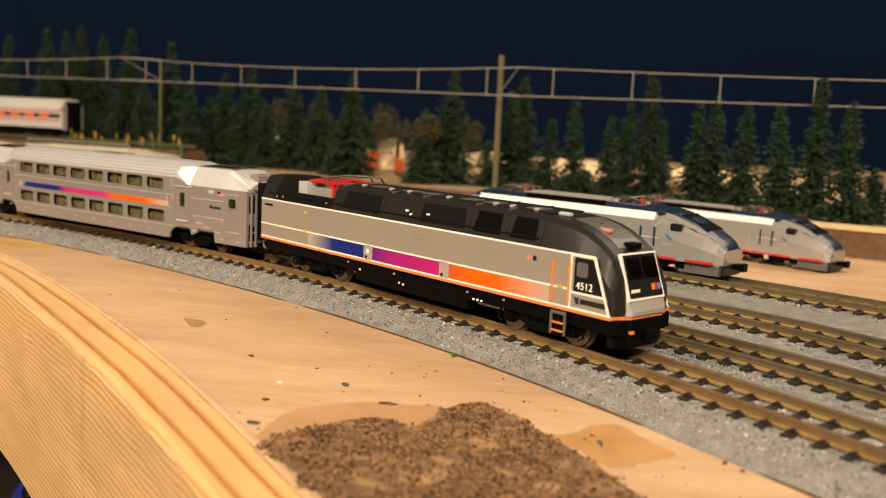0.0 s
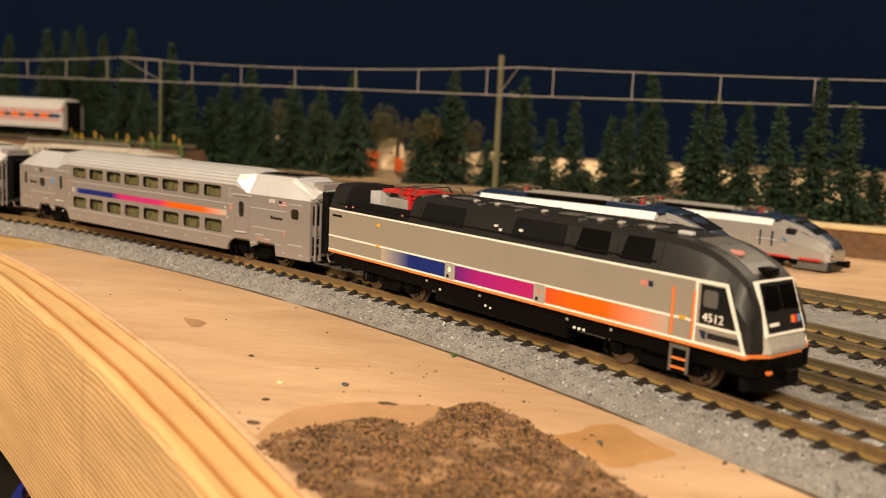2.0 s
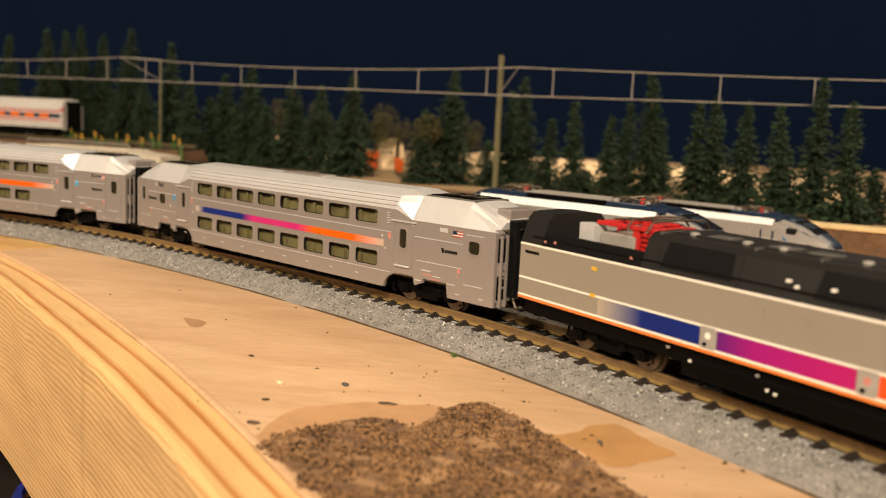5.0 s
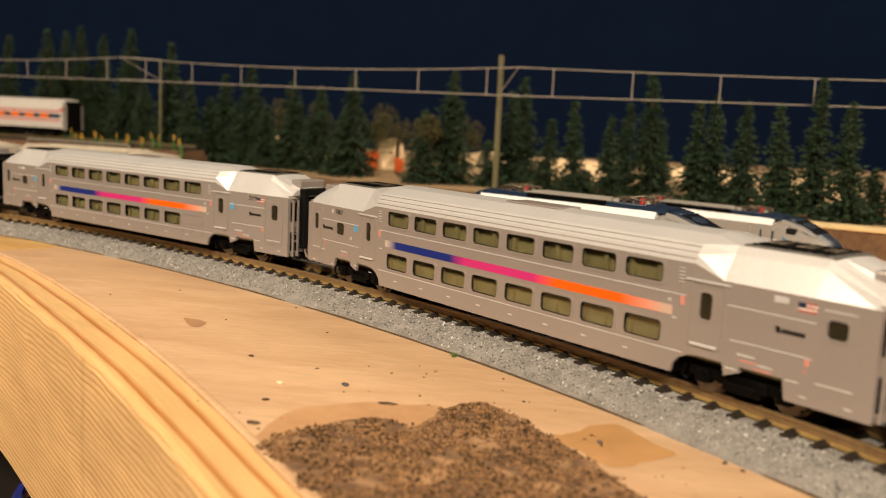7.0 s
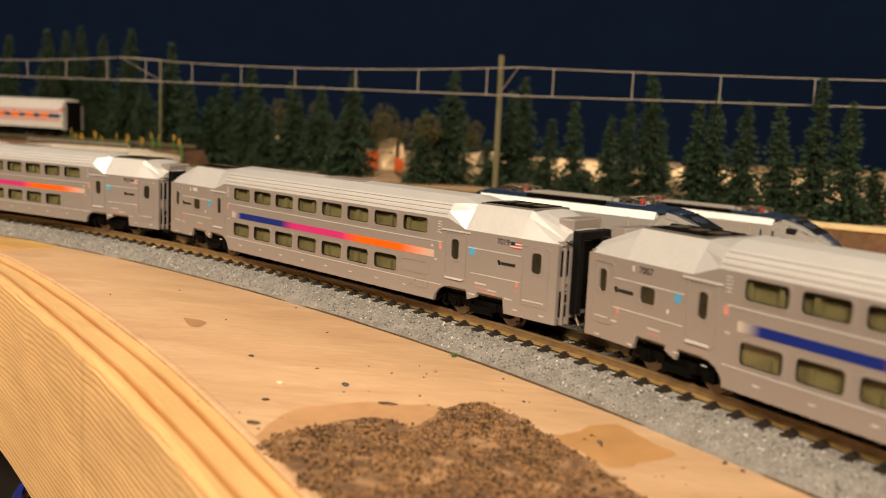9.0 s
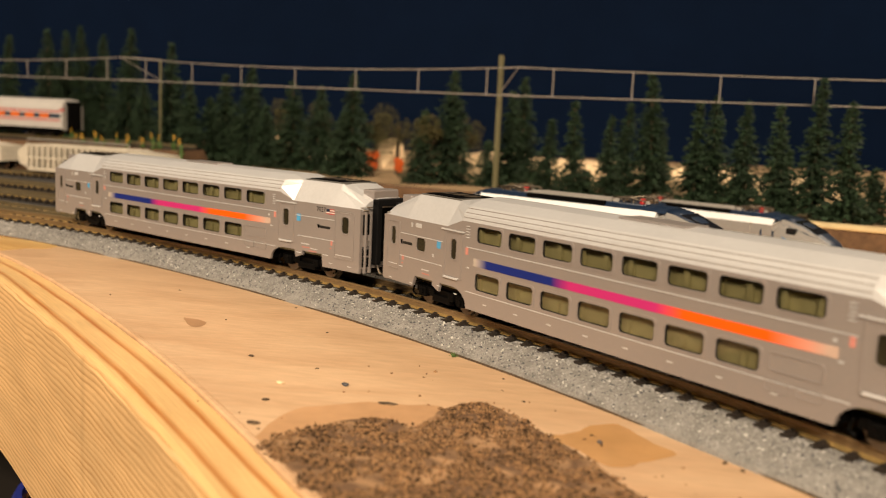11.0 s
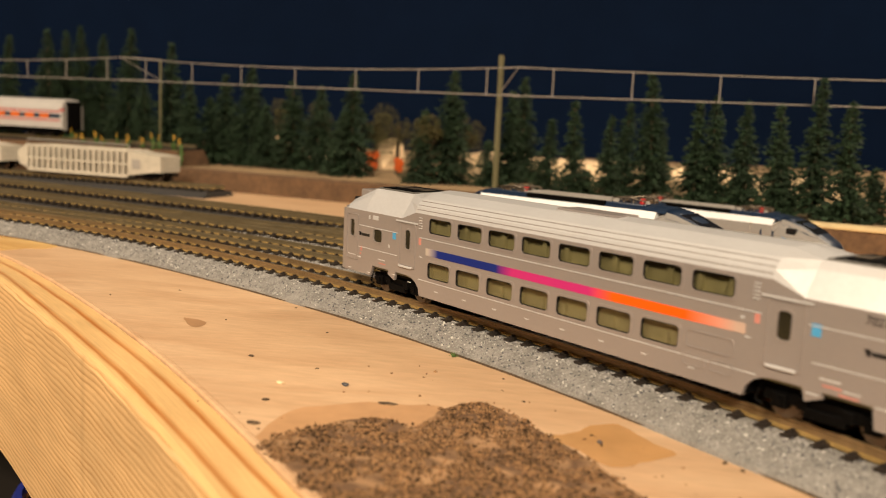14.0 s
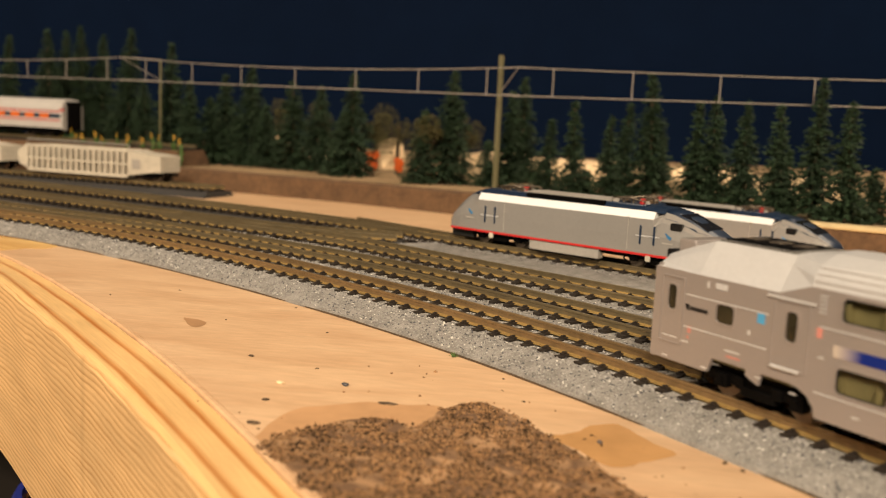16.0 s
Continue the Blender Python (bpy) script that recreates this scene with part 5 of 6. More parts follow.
def sand_ridge():
    """A long low bank of pale sand between the trees and the backdrop."""
    a, b = Vector((-172, 297, 0)), Vector((22, 496, 0))
    secs = []
    for i in range(121):
        f = i / 120
        p = a.lerp(b, f)
        top = 28.5 - 8.5 * f + 3.2 * noise.noise(p * 0.045) + 1.4 * noise.noise(p * 0.16)
        row = []
        for o, k in ((0, 0.0), (5, 0.35), (9, 0.7), (13, 0.94), (19, 1.0), (34, 0.85), (52, 0.0)):
            w = 2.2 * noise.noise(Vector((p.x * 0.09, p.y * 0.09, o)))
            row.append((p.x - 0.717 * (o + w), p.y + 0.697 * (o + w), 11.5 + (top - 11.5) * k + 0.8 * w * k))
        secs.append(row)
    bm = bmesh.new()
    loft(bm, secs)
    tagged(part("sand_ridge", bm, PALE, smooth=True), "pale sandy ridge between the trees and the backdrop", "sand bank", kind="structure")


sand_ridge()


# ---- catenary ----
def catenary():
    con = [(-560, 35, 66.5), (-299, 121, 65.1), (-37.4, 213, 63.2), (120, 290, 63.8), (300, 372, 64.0)]
    root = empty("catenary", "grey catenary wires with droppers over the upper track", "catenary")
    bm = bmesh.new()
    tube(bm, [Vector(p) for p in con], 0.34)
    part("contact_wire", bm, WIRE, root)
    mess = []
    spans = [(con[0], con[1], 9), (con[1], con[2], 8), (con[2], (330, 393, 64.0), 10)]
    drops = []
    def sag(t, n):
        return 14.6 - 16 * t * (1 - t) * (0.9 if n < 10 else 0.55)

    for a, b, n in spans:
        a, b = Vector(a), Vector(b)
        for i in range(13):
            mess.append(a.lerp(b, i / 12) + Vector((0, 0, sag(i / 12, n))))
    for a, b, n, ts in ((con[0], con[1], 9, (0.25, 0.39, 0.53, 0.672, 0.812, 0.952)), (con[1], con[2], 8, (0.075, 0.213, 0.351, 0.494, 0.644, 0.789, 0.937)), (con[2], (330, 393, 64.0), 10, (0.046, 0.145, 0.248, 0.352, 0.456, 0.56))):
        for t in ts:
            p = Vector(a).lerp(Vector(b), t)
            q = float(np.interp(p.x, [c[0] for c in con], [c[1] for c in con]))
            drops.append((Vector((p.x, q, p.z)), Vector((p.x, q, p.z + sag(t, n)))))
    bm = bmesh.new()
    tube(bm, mess, 0.32)
    part("messenger_wire", bm, WIRE, root)
    for a, b in drops:
        bm = bmesh.new()
        tube(bm, [a, b], 0.32)
        part("dropper", bm, WIRE, root)


def pole(x, y, top, wx, wy, wz, half=1.1):
    root = empty("catenary_pole", "olive green catenary pole with bracket arm", "pole", "catenary poles")
    bm = bmesh.new()
    box(bm, x - half, x + half, y - half, y + half, 11, top, bevel=0.22 * half)
    part("post", bm, POLE, root)
    part("footing", boxes((x - 2.2, x + 2.2, y - 2.2, y + 2.2, 11, 13.5), bevel=0.4), GREY, root)
    bm = bmesh.new()
    tube(bm, [(x, y, wz + 1), (wx, wy, wz + 0.3)], 0.28)
    tube(bm, [(x, y, wz + 1.5), (wx, wy, wz + 14.2)], 0.26)
    tube(bm, [(x, y, wz + 14.6), (wx, wy, wz + 14.6)], 0.35)
    part("bracket", bm, WIRE, root)
    part("clamp", boxes((wx - 1.5, wx + 1.5, wy - 1, wy + 1, wz - 0.6, wz + 0.6), bevel=0.2), WIRE, root)


catenary()
pole(-52.6, 216.4, 84.5, -37.4, 213, 63.2)
pole(-291, 144, 80.0, -299, 121, 65.1, 0.6)


# ---- standing trains ----
def power_car(m, label, number_bars=True):
    """A silver high-speed power car with raked navy nose at both ends; origin on the rail under its rear end."""
    root = empty("power_car", label, "locomotive", "silver power cars", m)
    L, W = 124.0, 9.3
    zt = lambda x: float(np.interp(x, (0, 1.2, 4, 8, 12, 17, 92, 98, 104, 110, 117, 122, 124), (8.6, 10.6, 13.0, 15.9, 17.9, 19.4, 19.4, 19.2, 18.2, 16.4, 13.6, 11.0, 9.0)))
    wd = lambda x: float(np.interp(x, (0, 2, 8, 18, 96, 108, 117, 122, 124), (6.4, 7.6, 8.8, 9.3, 9.3, 9.1, 8.5, 7.6, 6.4)))
    st = (0, 0.6, 1.2, 4, 7, 10, 14, 17, 20, 23, 40, 60, 80, 92, 95, 98, 101, 104, 107, 110, 114, 117, 120, 122, 123.2, 124)
    lows, mids, tops = [], [], []
    for x in st:
        w, t = wd(x), zt(x)
        belt = min(15.6, 4.2 + (t - 4.2) * 0.88)
        sh = belt + (t - belt) * 0.62
        z7 = 4.2 + (belt - 4.2) * 0.8
        half = [(w, 4.2), (w + 0.05, (4.2 + belt) / 2), (w * 0.99, z7), (w * 0.975, belt)]
        if not 17 <= x <= 98:
            half = [(w, 4.2), (w + 0.05, 4.2 + (t - 4.2) * 0.45), (w * 0.93, 4.2 + (t - 4.2) * 0.74), (w * 0.66, 4.2 + (t - 4.2) * 0.95)]
        lows.append([(x, -y, z) for y, z in half] + [(x, y, z) for y, z in half[::-1]])
        if 17 <= x <= 98:
            mids.append([(x, -w * 0.985, belt), (x, -w * 0.82, sh), (x, w * 0.82, sh), (x, w * 0.985, belt)])
        tops.append([(x, -w * (0.82 if 14 <= x <= 110 else 0.9), sh - 0.05), (x, -w * 0.6, t - 0.3), (x, -w * 0.25, t), (x, w * 0.25, t), (x, w * 0.6, t - 0.3), (x, w * (0.82 if 14 <= x <= 110 else 0.9), sh - 0.05)])
    bm = bmesh.new()
    loft(bm, lows)
    part("side", bm, NOSE_, root, "silver sides")
    bm = bmesh.new()
    loft(bm, [[(x, y, z) for x, y, z in s] for s in mids])
    part("shoulder", bm, NOSE_W, root, "white roof shoulder")
    for a, b in ((0, 7), (16, 26)):
        bm = bmesh.new()
        seg = []
        for s, l in list(zip(tops, lows))[a:b]:
            x, y, z = l[3]
            t = zt(x) + 0.14
            xs, ys, zs = l[2]
            q = 0.55 if 7 < x < 117 else 0.3
            y, z = y + q * (ys - y) * 1.03, z + q * (zs - z)
            seg.append([(x, y, z), (x, y * 0.98, z + 0.1), (x, y * 0.72, t - 0.25), (x, y * 0.3, t), (x, -y * 0.3, t), (x, -y * 0.72, t - 0.25), (x, -y * 0.98, z + 0.1), (x, -y, z)])
        loft(bm, seg)
        nose = part("nose", bm, NOSE_B, root, "dark navy raked nose", smooth=True)
    bm = bmesh.new()
    loft(bm, tops[6:17])
    part("roof", bm, NOSE_B, root)
    part("roof_cowl", boxes((40, 76, -7.3, 7.3, 17.9, 19.7), bevel=0.2), BLACK, root, "black roof cowl")
    part("roof_deck", boxes((38, 78, -6.6, 6.6, 19.68, 20.0), bevel=0.1), GREY, root, "grey roof deck")
    rng = np.random.default_rng(77)
    for k in range(16):
        x, yy = (rng.uniform(22, 39) if k % 2 else rng.uniform(77, 92)), rng.uniform(-5.6, 3)
        part("roof_gear", boxes((x, x + rng.uniform(0.8, 2.6), yy, yy + rng.uniform(0.6, 1.8), 19.5, 19.9 + rng.uniform(0.2, 0.9)), bevel=0.1), (GREY, STEEL, BARK)[k % 3], root)
    for x0, x1 in ((23, 40), (76, 93)):
        part("roof_panel", boxes((x0, x1, -6.6, 6.6, 18.2, 19.6), bevel=0.3), NOSE_B, root)
        bm = bmesh.new()
        for k in (-1, 1):
            tube(bm, [(x0 + 1, 4 * k, 20.4), (x0 + 9, 5 * k, 21.2), (x0 + 15, 4 * k, 20.4)], 0.35)
            for q in range(4):
                tube(bm, [(x0 + 2 + 4 * q, 4 * k, 19.4), (x0 + 2 + 4 * q, 4 * k, 20.9)], 0.45)
        for q in range(3):
            tube(bm, [(x0 + 3 + 5 * q, -5.5, 20.9), (x0 + 3 + 5 * q, 5.5, 20.9)], 0.3)
        part("pantograph", bm, STEEL, root, "folded dark pantograph")
        part("insulator", boxes((x0 + 13, x0 + 14.4, -4.4, -3, 19.4, 21.2)), RED, root)
    for sg in (-1, 1):
        y = lambda d: tuple(sorted((sg * (W - 0.1), sg * (W + d))))
        part("red_line", boxes((3, 108, *y(0.12), 4.25, 4.95)), RED, root, "red sill line")
        part("red_line", boxes((108, 121, *sorted((sg * 6.8, sg * 8.9)), 4.25, 5.0)), RED, root, "red sill line")
        for x in (21, 26, 93, 98.5):
            part("grab_bar", boxes((x, x + 0.7, *y(0.3), 7.8, 13.6), bevel=0.1), NOSE_B, root)
        for x in (20.5, 93):
            part("step_line", boxes((x - 1.5, x + 8, *y(0.2), 10.2, 10.5)), ROOFSILVER, root)
        for x in (12, 103):
            part("emblem", plates(([(x, 12.0), (x + 2.4, 10.8), (x + 2.3, 9.9), (x + 0.9, 10.6)], *sorted((sg * 8.6, sg * 9.28)))), DEEPBLUE, root)
            part("emblem_bar", boxes((x - 1, x + 3.2, *sorted((sg * 8.6, sg * 9.25)), 8.6, 9.1)), GREY, root)
        for x in (24, 96):
            part("step_plate", boxes((x, x + 2.0, *y(0.3), 2.6, 4.4), bevel=0.1), WELL, root)
        part("side_seam", boxes((31, 31.2, *y(0.06), 5.4, 16)), GREY, root)
        part("side_seam", boxes((88, 88.2, *y(0.06), 5.4, 16)), GREY, root)
        # cab side window on the nose
        part("cab_window", plates((rounded(104.6, 109.0, 13.0, 15.2, 0.6), *sorted((sg * 7.6, sg * 8.9)))), DARKGLASS, root)
        part("belly_box", boxes((44, 76, *sorted((sg * 8.9, sg * 6)), 0.9, 4.3), bevel=0.3), GREY, root)
        part("skirt", boxes((108, 123, *sorted((sg * 7.4, sg * 4.5)), 0.8, 4.25), bevel=0.3), NOSEGREY, root)
        part("skirt", boxes((1.5, 13, *sorted((sg * 6.9, sg * 4.5)), 1.4, 4.3), bevel=0.3), CHAR2, root)
    bm = bmesh.new()
    q = [(106.5, -5.2, 17.7), (106.5, 5.2, 17.7), (117, 4.8, 13.9), (117, -4.8, 13.9)]
    loft(bm, [q, [(p[0] - 0.6, p[1], p[2] - 1.0) for p in q]])
    part("windscreen", bm, DARKGLASS, root)
    part("underframe", boxes((8, 116, -6.8, 6.8, 2.8, 4.3)), BLACK, root)
    part("coupler", boxes((122, 128.5, -0.9, 0.9, 2.8, 4.4), (127, 129, -1.6, 1.2, 2.4, 4.8), bevel=0.2), BLACK, root)
    part("coupler", boxes((-5, 1, -0.9, 0.9, 2.8, 4.4), bevel=0.2), BLACK, root)
    part("headlight", boxes((121, 124.0, -6.2, -4.0, 5.2, 7.2), bevel=0.5), ROOFSILVER, root)
    part("nose_valance", boxes((120, 124.2, -5.6, 5.6, 0.8, 4.25), bevel=0.4), CHAR2, root, "dark grey nose valance")
    for ob in root.children_recursive:  # the short wheelbase of the model
        for v in ob.data.vertices:
            v.co.x *= 0.855
    for x in (23.5, 85):
        truck(root, x, (-8, 8), 2.9)
    return root


power_car(pose(46.5 * K, 91 * K, RAIL * K, 0, 0, 4.0), "silver and navy power car parked on the ballasted siding")
power_car(pose(41.5 * K, 186 * K, 0.0, 0, 0, 0.0), "silver and navy power car parked on bare plywood")


def passenger_car():
    root = empty("passenger_car", "stainless passenger car with red and blue window stripes", "train car", m=pose(-345 * K, 107.6 * K, 25.5 * K, 0, 0, 24.0))
    W = 9.2
    sec = [(W, 6), (W, 19.5), (8.4, 22.6), (5.5, 25.0), (0, 25.8)]
    ringp = sec + [(-y, z) for y, z in sec[::-1][1:]]
    bm = bmesh.new()
    loft(bm, [[(x, y, z) for y, z in ringp] for x in (-158, -0.5)])
    part("body", bm, STAINLESS, root, "stainless ribbed shell")
    for z, mat, h in ((17.2, RED, 0.8), (11.2, RED, 0.8), (14.2, NOSE_B, 2.6)):
        part("window_band", boxes((-156, -2, -W - 0.1, -W, z - h / 2, z + h / 2)), mat, root)
    for i in range(11):
        part("window", plates((rounded(-150 + 13 * i, -142 + 13 * i, 12.6, 15.8, 0.6), -W - 0.2, -W)), ORANGETREE if i > 6 else DARKGLASS, root)
    part("end_frame", boxes((-0.5, 2.5, -5.5, 5.5, 5, 24), bevel=0.5), BLACK, root, "black gangway frame")
    part("end_panel", boxes((-0.5, 0.6, -W, W, 5, 21)), GREY, root)
    part("tail_light", boxes((-2.2, 0.9, -W - 0.3, -W + 1, 17.6, 19.2), bevel=0.2), RED, root)
    for z in (7.2, 8.4, 9.6):
        part("side_rib", boxes((-157, -1, -W - 0.12, -W, z, z + 0.3)), STAINLESS, root)
    part("underframe", boxes((-154, -4, -6, 6, 3, 6)), BLACK, root)
    for x in (-24, -135):
        truck(root, x)


passenger_car()


def well_car():
    root = empty("well_car", "cream articulated container well car with ribbed sides", "freight car", m=pose(-206 * K, 106.5 * K, RAIL * K, 0, 0, 25.0))
    for u in (0, -118):
        for sg in (-1, 1):
            y0, y1 = sorted((sg * 9.2, sg * 8.3))
            part("side_sill", boxes((-97 + u, -23 + u, y0, y1, 1.0, 3.0), (-97 + u, -23 + u, y0, y1, 8.2, 9.4), (-98 + u, -22 + u, y0, y1, 15.6, 17.0), bevel=0.2), WELL, root)
            # dark sheet behind the open ribs stands in for shade inside the well
            part("gap_shade", boxes((-97 + u, -23 + u, *sorted((sg * 6.6, sg * 6.3)), 2, 15)), BARK, root)
            for i in range(17):
                for z0, z1 in ((3, 8.2), (9.4, 15.6)):
                    part("side_rib", boxes((-95 + 4.25 * i + u, -93.4 + 4.25 * i + u, *sorted((sg * 9.1, sg * 6.6)), z0, z1)), WELL, root)
        part("well_floor", boxes((-97 + u, -23 + u, -8.2, 8.2, 1.0, 1.8)), WELL, root)
        bm = bmesh.new()
        plate(bm, [(-23 + u, 2.5), (-4 + u, 5.2), (0 + u, 5.2), (0 + u, 14.5), (-19 + u, 16), (-23 + u, 17)], -9.0, 9.0)
        part("end_platform", bm, WELL, root, "tall cream end platform")
        part("end_shade", boxes((-20 + u, -14 + u, -9.15, -9.0, 6.5, 12), bevel=0.05), GREY, root)
        bm = bmesh.new()
        plate(bm, [(-97 + u, 2.5), (-104 + u, 5.2), (-105 + u, 12.5), (-98 + u, 17), (-97 + u, 17)], -9.0, 9.0)
        part("end_platform", bm, WELL, root)
        bm = bmesh.new()
        tube(bm, [(-22 + u, -8.8, 17), (-22 + u, -8.8, 20), (-97 + u, -8.8, 20), (-97 + u, -8.8, 17)], 0.35)
        part("hand_rail", bm, GREY, root)
        truck(root, -11 + u, (-6, 6))
    part("coupler", boxes((0, 5, -0.9, 0.9, 3.2, 4.8), bevel=0.2), BLACK, root)


well_car()


# ---- flowers on the bank ----
def flower(x, y, h, seed):
    rng = np.random.default_rng(seed)
    root = empty("sunflower", "small yellow model sunflower on the bank", "flower", "sunflowers on the bank", pose(x * K, y * K, 12 * K, rng.uniform(-8, 8), rng.uniform(-8, 8), rng.uniform(-30, 30)))
    bm = bmesh.new()
    tube(bm, [(0, 0, -2), (0.2, 0, h * 0.6), (0, -0.3, h)], 0.35, 5)
    part("stem", bm, STEM, root)
    P = np.array([(0, 0, h * rng.uniform(0.1, 0.8)) for _ in range(40)])
    D = rng.normal(0, 1, (40, 3)) + np.array([0, 0, 0.5])
    shards("leaves", P, D, rng.uniform(1.8, 4.2, 40), rng.uniform(0.5, 1.0, 40), STEM, root)
    bm = bmesh.new()
    disc(bm, 0, -1.0, -0.4, h, 1.0, 10)
    head = part("flower_head", bm, BARK, root)
    a = np.linspace(0, 6.28, 14)
    P = np.stack([np.cos(a) * 0.8, np.full(14, -0.7), h + np.sin(a) * 0.8], 1)
    D = np.stack([np.cos(a), np.full(14, -0.3), np.sin(a)], 1)
    shards("petals", P, D, np.full(14, 1.5), np.full(14, 0.45), PETAL, root)


for i in range(20):
    x = -385 + 7.0 * i + random.uniform(-4, 4)
    flower(x, float(np.interp(x, [p[0] for p in BANK], [p[1] for p in BANK])) + 6 + random.uniform(-1, 4), random.uniform(13, 19), 500 + i)


# ---- soil, stains and scraps on the plywood ----
def inside(x, y, poly):
    hit = False
    for (x1, y1), (x2, y2) in zip(poly, poly[1:] + poly[:1]):
        if (y1 > y) != (y2 > y) and x < (x2 - x1) * (y - y1) / (y2 - y1) + x1:
            hit = not hit
    return hit


PATCH = [(173, -79), (171, -75), (171.6, -69.7), (170.6, -63), (172.3, -58.6), (175.3, -55.5), (180, -56), (179.5, -52), (176.8, -45.7), (176.4, -41), (177.6, -36.5), (181.7, -36.4), (187, -37.5), (195.4, -40.3), (207, -43.7), (215, -47.4), (224, -51), (236, -58), (238, -80), (226, -94), (205, -87), (190, -82.5)]


def stain(name, pts, z, mat, label):
    rows = through_points(pts + [pts[0]], 1.5)
    bm = bmesh.new()
    top = [bm.verts.new((x + 0.5 * noise.noise(Vector((x, y, 0)) * 0.4), y + 0.5 * noise.noise(Vector((y, x, 4)) * 0.4), z)) for x, y, _ in rows[:-1]]
    bm.faces.new(top)
    ob = part(name, bm, mat)
    tagged(ob, label, "stain", kind="structure")


stain("damp_stain", [(169, -77.6), (163.2, -69.4), (161.7, -63.7), (163.9, -58), (165.6, -52.4), (171.6, -47.6), (175, -44), (182, -46), (186, -56), (184, -68), (176, -78)], 0.06, material("damp_stain", (0.50, 0.29, 0.15), 0.42, vary=0.14, grain=300, big=60), "brown damp stain beside the soil patch")
stain("amber_stain", [(196, -41), (197.9, -36), (197.5, -30.9), (200, -26.5), (204.6, -28), (209, -29.5), (214, -31), (213, -37), (211, -43.5), (204, -42)], 0.05, GLUE, "glossy amber glue stain on the plywood")
stain("drip_stain", [(89, -46.3), (92.4, -45), (97.2, -44.6), (100, -48.6), (95.9, -48.8)], 0.05, material("drip_stain", (0.40, 0.23, 0.12), 0.4, vary=0.15, grain=300), "small brown drip stain on the plywood")
stain("soil_bed", PATCH, 0.09, wood_material("soil_wash", (0.13, 0.07, 0.035), (0.40, 0.235, 0.12), 180, 20, 0.85, 1.3, bands=False, edge=(0.44, 0.66)), "thin brown soil wash glued to the plywood")


def soil():
    rng = np.random.default_rng(8)
    P = []
    while len(P) < 15000:
        x, y = rng.uniform(163, 240), rng.uniform(-95, -35)
        n = noise.noise(Vector((x * 0.22, y * 0.22, 0))) + 0.6 * noise.noise(Vector((x * 0.7, y * 0.7, 5)))
        if inside(x + 2.2 * n, y + 2.2 * n, PATCH) and n + 0.55 * noise.noise(Vector((x * 1.6, y * 1.6, 9))) > -0.16 + 0.34 * rng.uniform(-1, 1):
            P.append((x, y, rng.uniform(0.05, 0.35)))
    for _ in range(160):
        x, y = rng.uniform(145, 235), rng.uniform(-80, -28)
        P.append((x, y, 0.1)) if rng.uniform() < 0.35 else None
    P = np.array(P)
    mats = [EARTH, material("soil_dark", (0.050, 0.030, 0.016), 0.95, vary=0.4, spec=0.1), material("soil_tan", (0.26, 0.14, 0.06), 0.9, vary=0.4), material("soil_umber", (0.13, 0.075, 0.038), 0.95, vary=0.4, spec=0.1)]
    grains("soil_patch", P, rng.uniform(0.10, 0.40, len(P)), mats, "patch of brown loose soil glued on plywood", "soil", (0.32, 0.28, 0.24, 0.16))


soil()


def pebble(x, y, sx, sy, sz, mat, label, turn=0):
    bm = bmesh.new()
    bmesh.ops.create_icosphere(bm, subdivisions=2, radius=1)
    for v in bm.verts:
        k = 1 + 0.3 * noise.noise(v.co * 2 + Vector((x, y, 0)))
        v.co = Vector((v.co.x * sx * k, v.co.y * sy * k, v.co.z * sz * k))
    ob = part("pebble", bm, mat)
    ob.matrix_world = pose(x * K, y * K, sz * 0.7 * K, 0, 0, turn)
    tagged(ob, label, "debris", "scraps on the plywood")


DARKSTONE = material("dark_stone", (0.05, 0.05, 0.06), 0.4, vary=0.4)
pebble(155.6, -49.7, 0.8, 0.55, 0.4, DARKSTONE, "small dark grey stone on the plywood")
pebble(147.3, -58.3, 1.0, 0.7, 0.25, PALE, "pale crumb on the plywood")
pebble(168.6, -50.7, 1.8, 0.5, 0.25, BARK, "short brown twig on the plywood", 35)
pebble(163.5, -74.5, 1.2, 0.5, 0.3, BARK, "brown chip beside the soil patch", 30)
pebble(220.8, -28.5, 0.4, 0.35, 0.3, BARK, "dark crumb on the plywood")
pebble(224.0, -29.1, 0.4, 0.3, 0.2, BARK, "dark crumb on the plywood")
pebble(203.5, -36.5, 0.5, 0.4, 0.3, DARKSTONE, "dark crumb on the amber stain")
pebble(128.2, -52.4, 0.75, 0.4, 0.2, BARK, "brown wood chip on the plywood", 20)
pebble(154.4, -66.2, 0.7, 0.45, 0.25, BARK, "brown wood chip on the plywood", 60)
for x, y in ((55.7, -49), (58.9, -30.8), (94.5, -17.5), (120.6, -27.3), (143.4, -47.1), (96.9, -39.4), (182, -30), (170, -22)):
    pebble(x, y, random.uniform(0.22, 0.42), random.uniform(0.12, 0.22), 0.12, BARK, "tiny brown speck on the plywood", random.uniform(0, 90))


def tuft(x, y, seed):
    rng = np.random.default_rng(seed)
    ob = shards("grass_tuft", np.stack([rng.normal(x, 0.5, 30), rng.normal(y, 0.5, 30), np.full(30, 0.1)], 1), np.stack([rng.normal(0, 0.7, 30), rng.normal(0, 0.7, 30), rng.uniform(0.3, 1, 30)], 1), rng.uniform(0.5, 1.5, 30), rng.uniform(0.06, 0.14, 30), STEM, None)
    tagged(ob, "tiny green grass tuft by the ballast", "grass", "grass tufts")


tuft(152.4, -18.1, 1)
tuft(168.9, -14.2, 2)


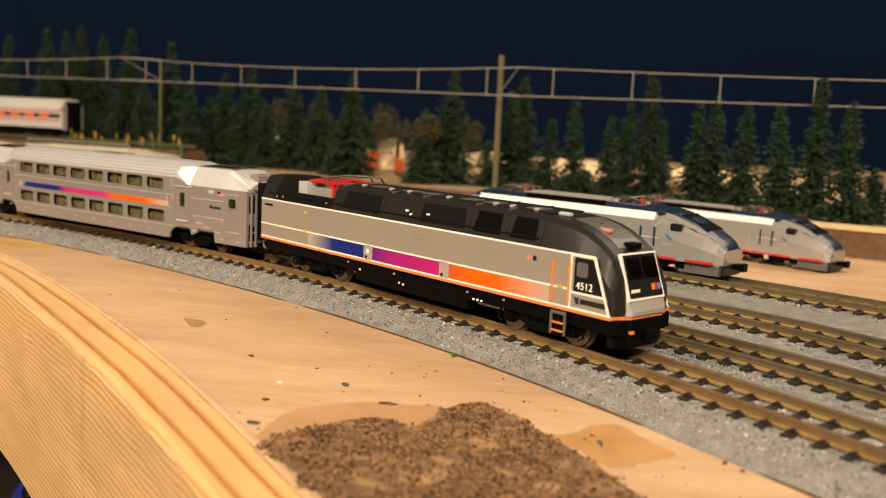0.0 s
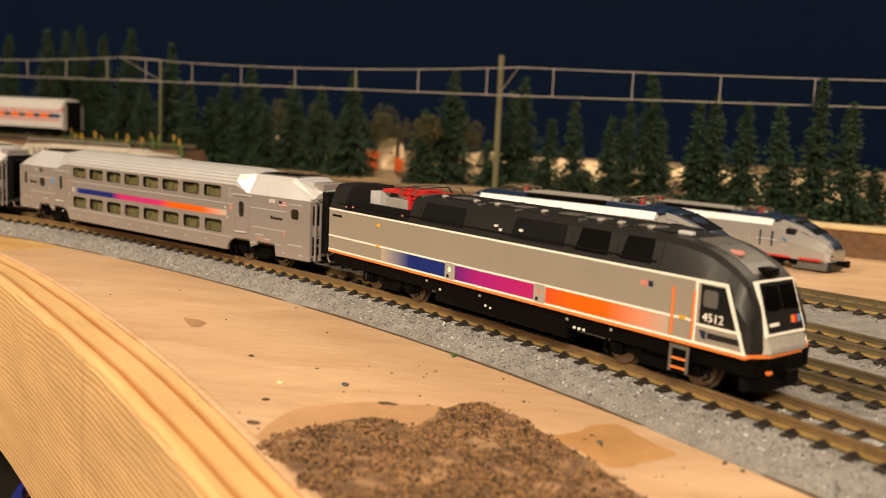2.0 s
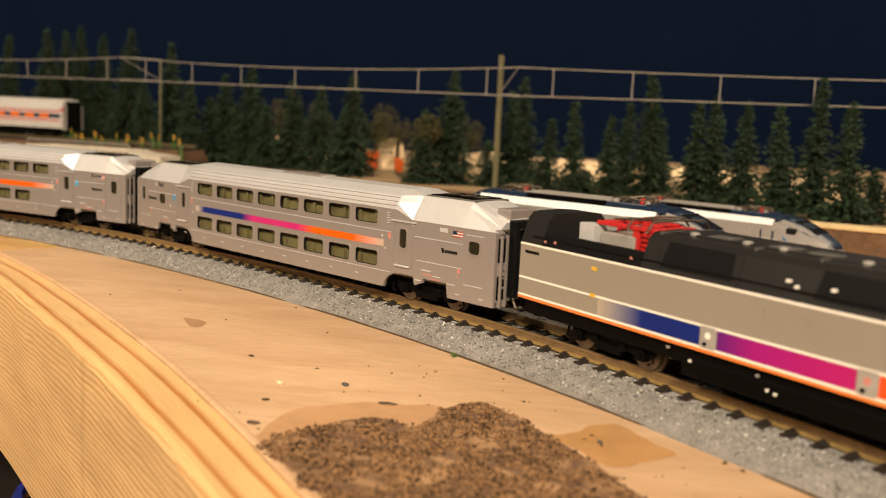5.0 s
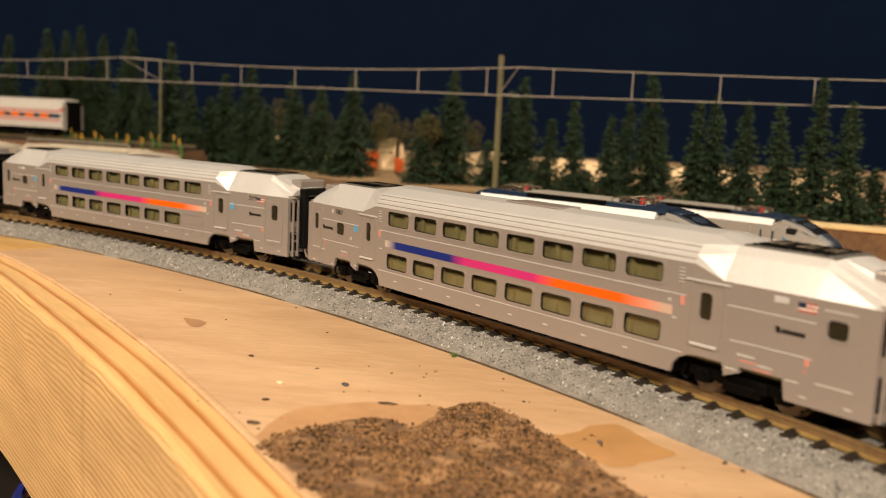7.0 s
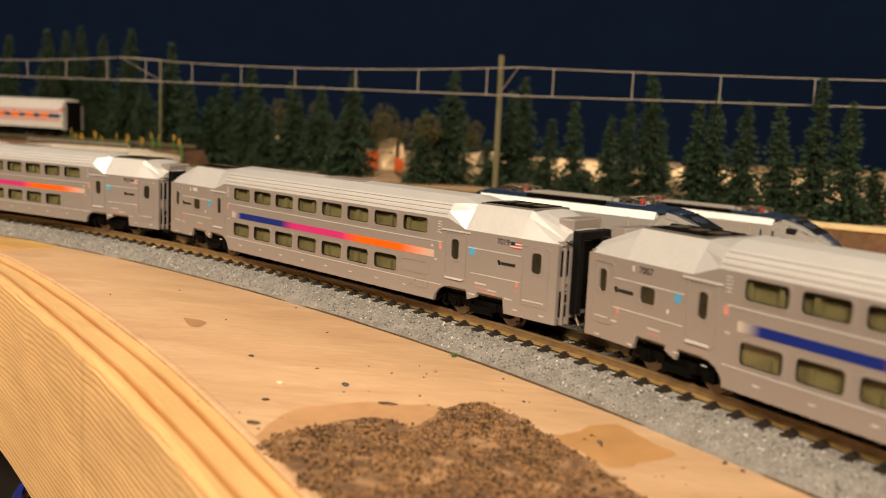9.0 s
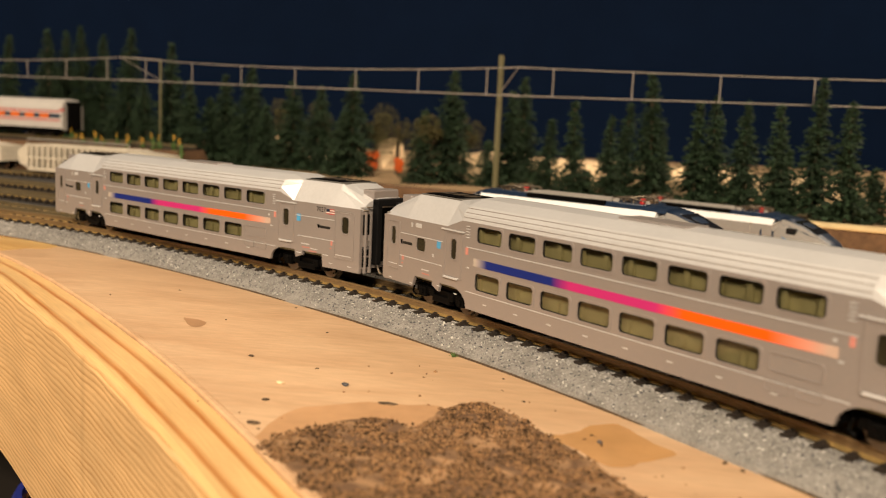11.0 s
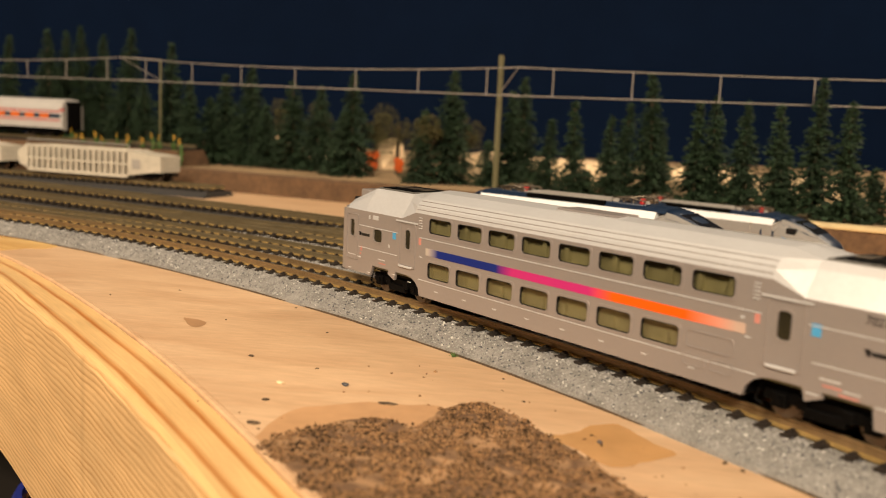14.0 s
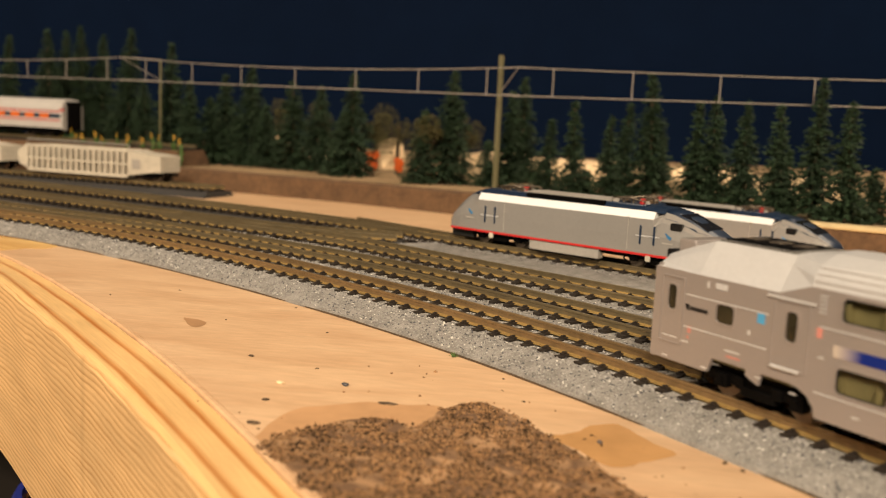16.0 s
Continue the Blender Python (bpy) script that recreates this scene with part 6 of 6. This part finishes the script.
def jar():
    """A round tin with a blue rim on the shelf under the table."""
    part_shelf = boxes((-700, 500, -260, 600, -153, -138))
    tagged(part("shelf", part_shelf, material("shelf_dark", (0.02, 0.014, 0.01), 0.8, vary=0.2)), "dark shelf below the table", "shelf", kind="structure")
    root = empty("tin", "round tan tin with a blue rim under the table", "tin", m=pose(6 * K, -24 * K, -138 * K))
    bm = bmesh.new()
    n = 40
    prof = [(0.0, 0), (29, 0), (30, 1), (30, 62), (28.5, 62), (28.5, 58), (0.0, 58)]
    secs = [[(r * math.cos(2 * math.pi * i / n), r * math.sin(2 * math.pi * i / n), z) for r, z in prof] for i in range(n + 1)]
    loft(bm, secs, caps=False)
    bmesh.ops.remove_doubles(bm, verts=bm.verts, dist=0.01)
    part("body", bm, material("tin_tan", (0.36, 0.19, 0.09), 0.4, vary=0.1), root)
    bm = bmesh.new()
    tube(bm, [(30 * math.cos(2 * math.pi * i / n), 30 * math.sin(2 * math.pi * i / n), 62) for i in range(n + 1)], 2.0)
    part("rim", bm, material("blue_rim", (0.02, 0.03, 0.22), 0.35), root, "dark blue rim")


jar()
ballast_grains()


def motions():
    """The train's run: arc length of the first coach's rear truck against time."""
    run = ((0.0, -178.6), (0.5, -171.3), (1.0, -163.7), (1.5, -155.8), (2.0, -148.2), (2.5, -140.5), (3.0, -132.4), (3.5, -122.2), (4.0, -109.2), (4.5, -94.8), (5.0, -78.6), (5.5, -60.6), (6.0, -40.2), (6.5, -17.2), (7.0, 7.6), (7.5, 32.4), (8.0, 57.0), (8.5, 81.6), (9.0, 106.0), (9.5, 130.7), (10.0, 155.4), (10.5, 180.2), (11.0, 205.0), (11.5, 229.9), (12.0, 254.8), (12.5, 279.7), (13.0, 304.7), (13.5, 329.7), (14.0, 354.7), (14.5, 379.8), (15.0, 404.8), (15.5, 429.8), (16.0, 454.8))
    ts, ss = [r[0] for r in run], [r[1] for r in run]
    for ob, lag, b in ((loco, 168.0, 0.080), (coaches[0], 0.0, 0.111), (coaches[1], -166.0, 0.111), (coaches[2], -332.0, 0.111)):
        walk(ob, [(t, stand((s + lag) * K, b)) for t, s in run])

    # wheels roll with the train
    for root, w in WHEELS:
        r = w.location.z
        place = w.location.copy()
        rows = []
        for k in range(241):
            t = k / 15
            turn = (float(np.interp(t, ts, ss)) - ss[0]) * K / r
            rows.append((t, Matrix.Translation(place) @ Matrix.Rotation(turn, 4, "Y")))
        walk(w, rows)


motions()
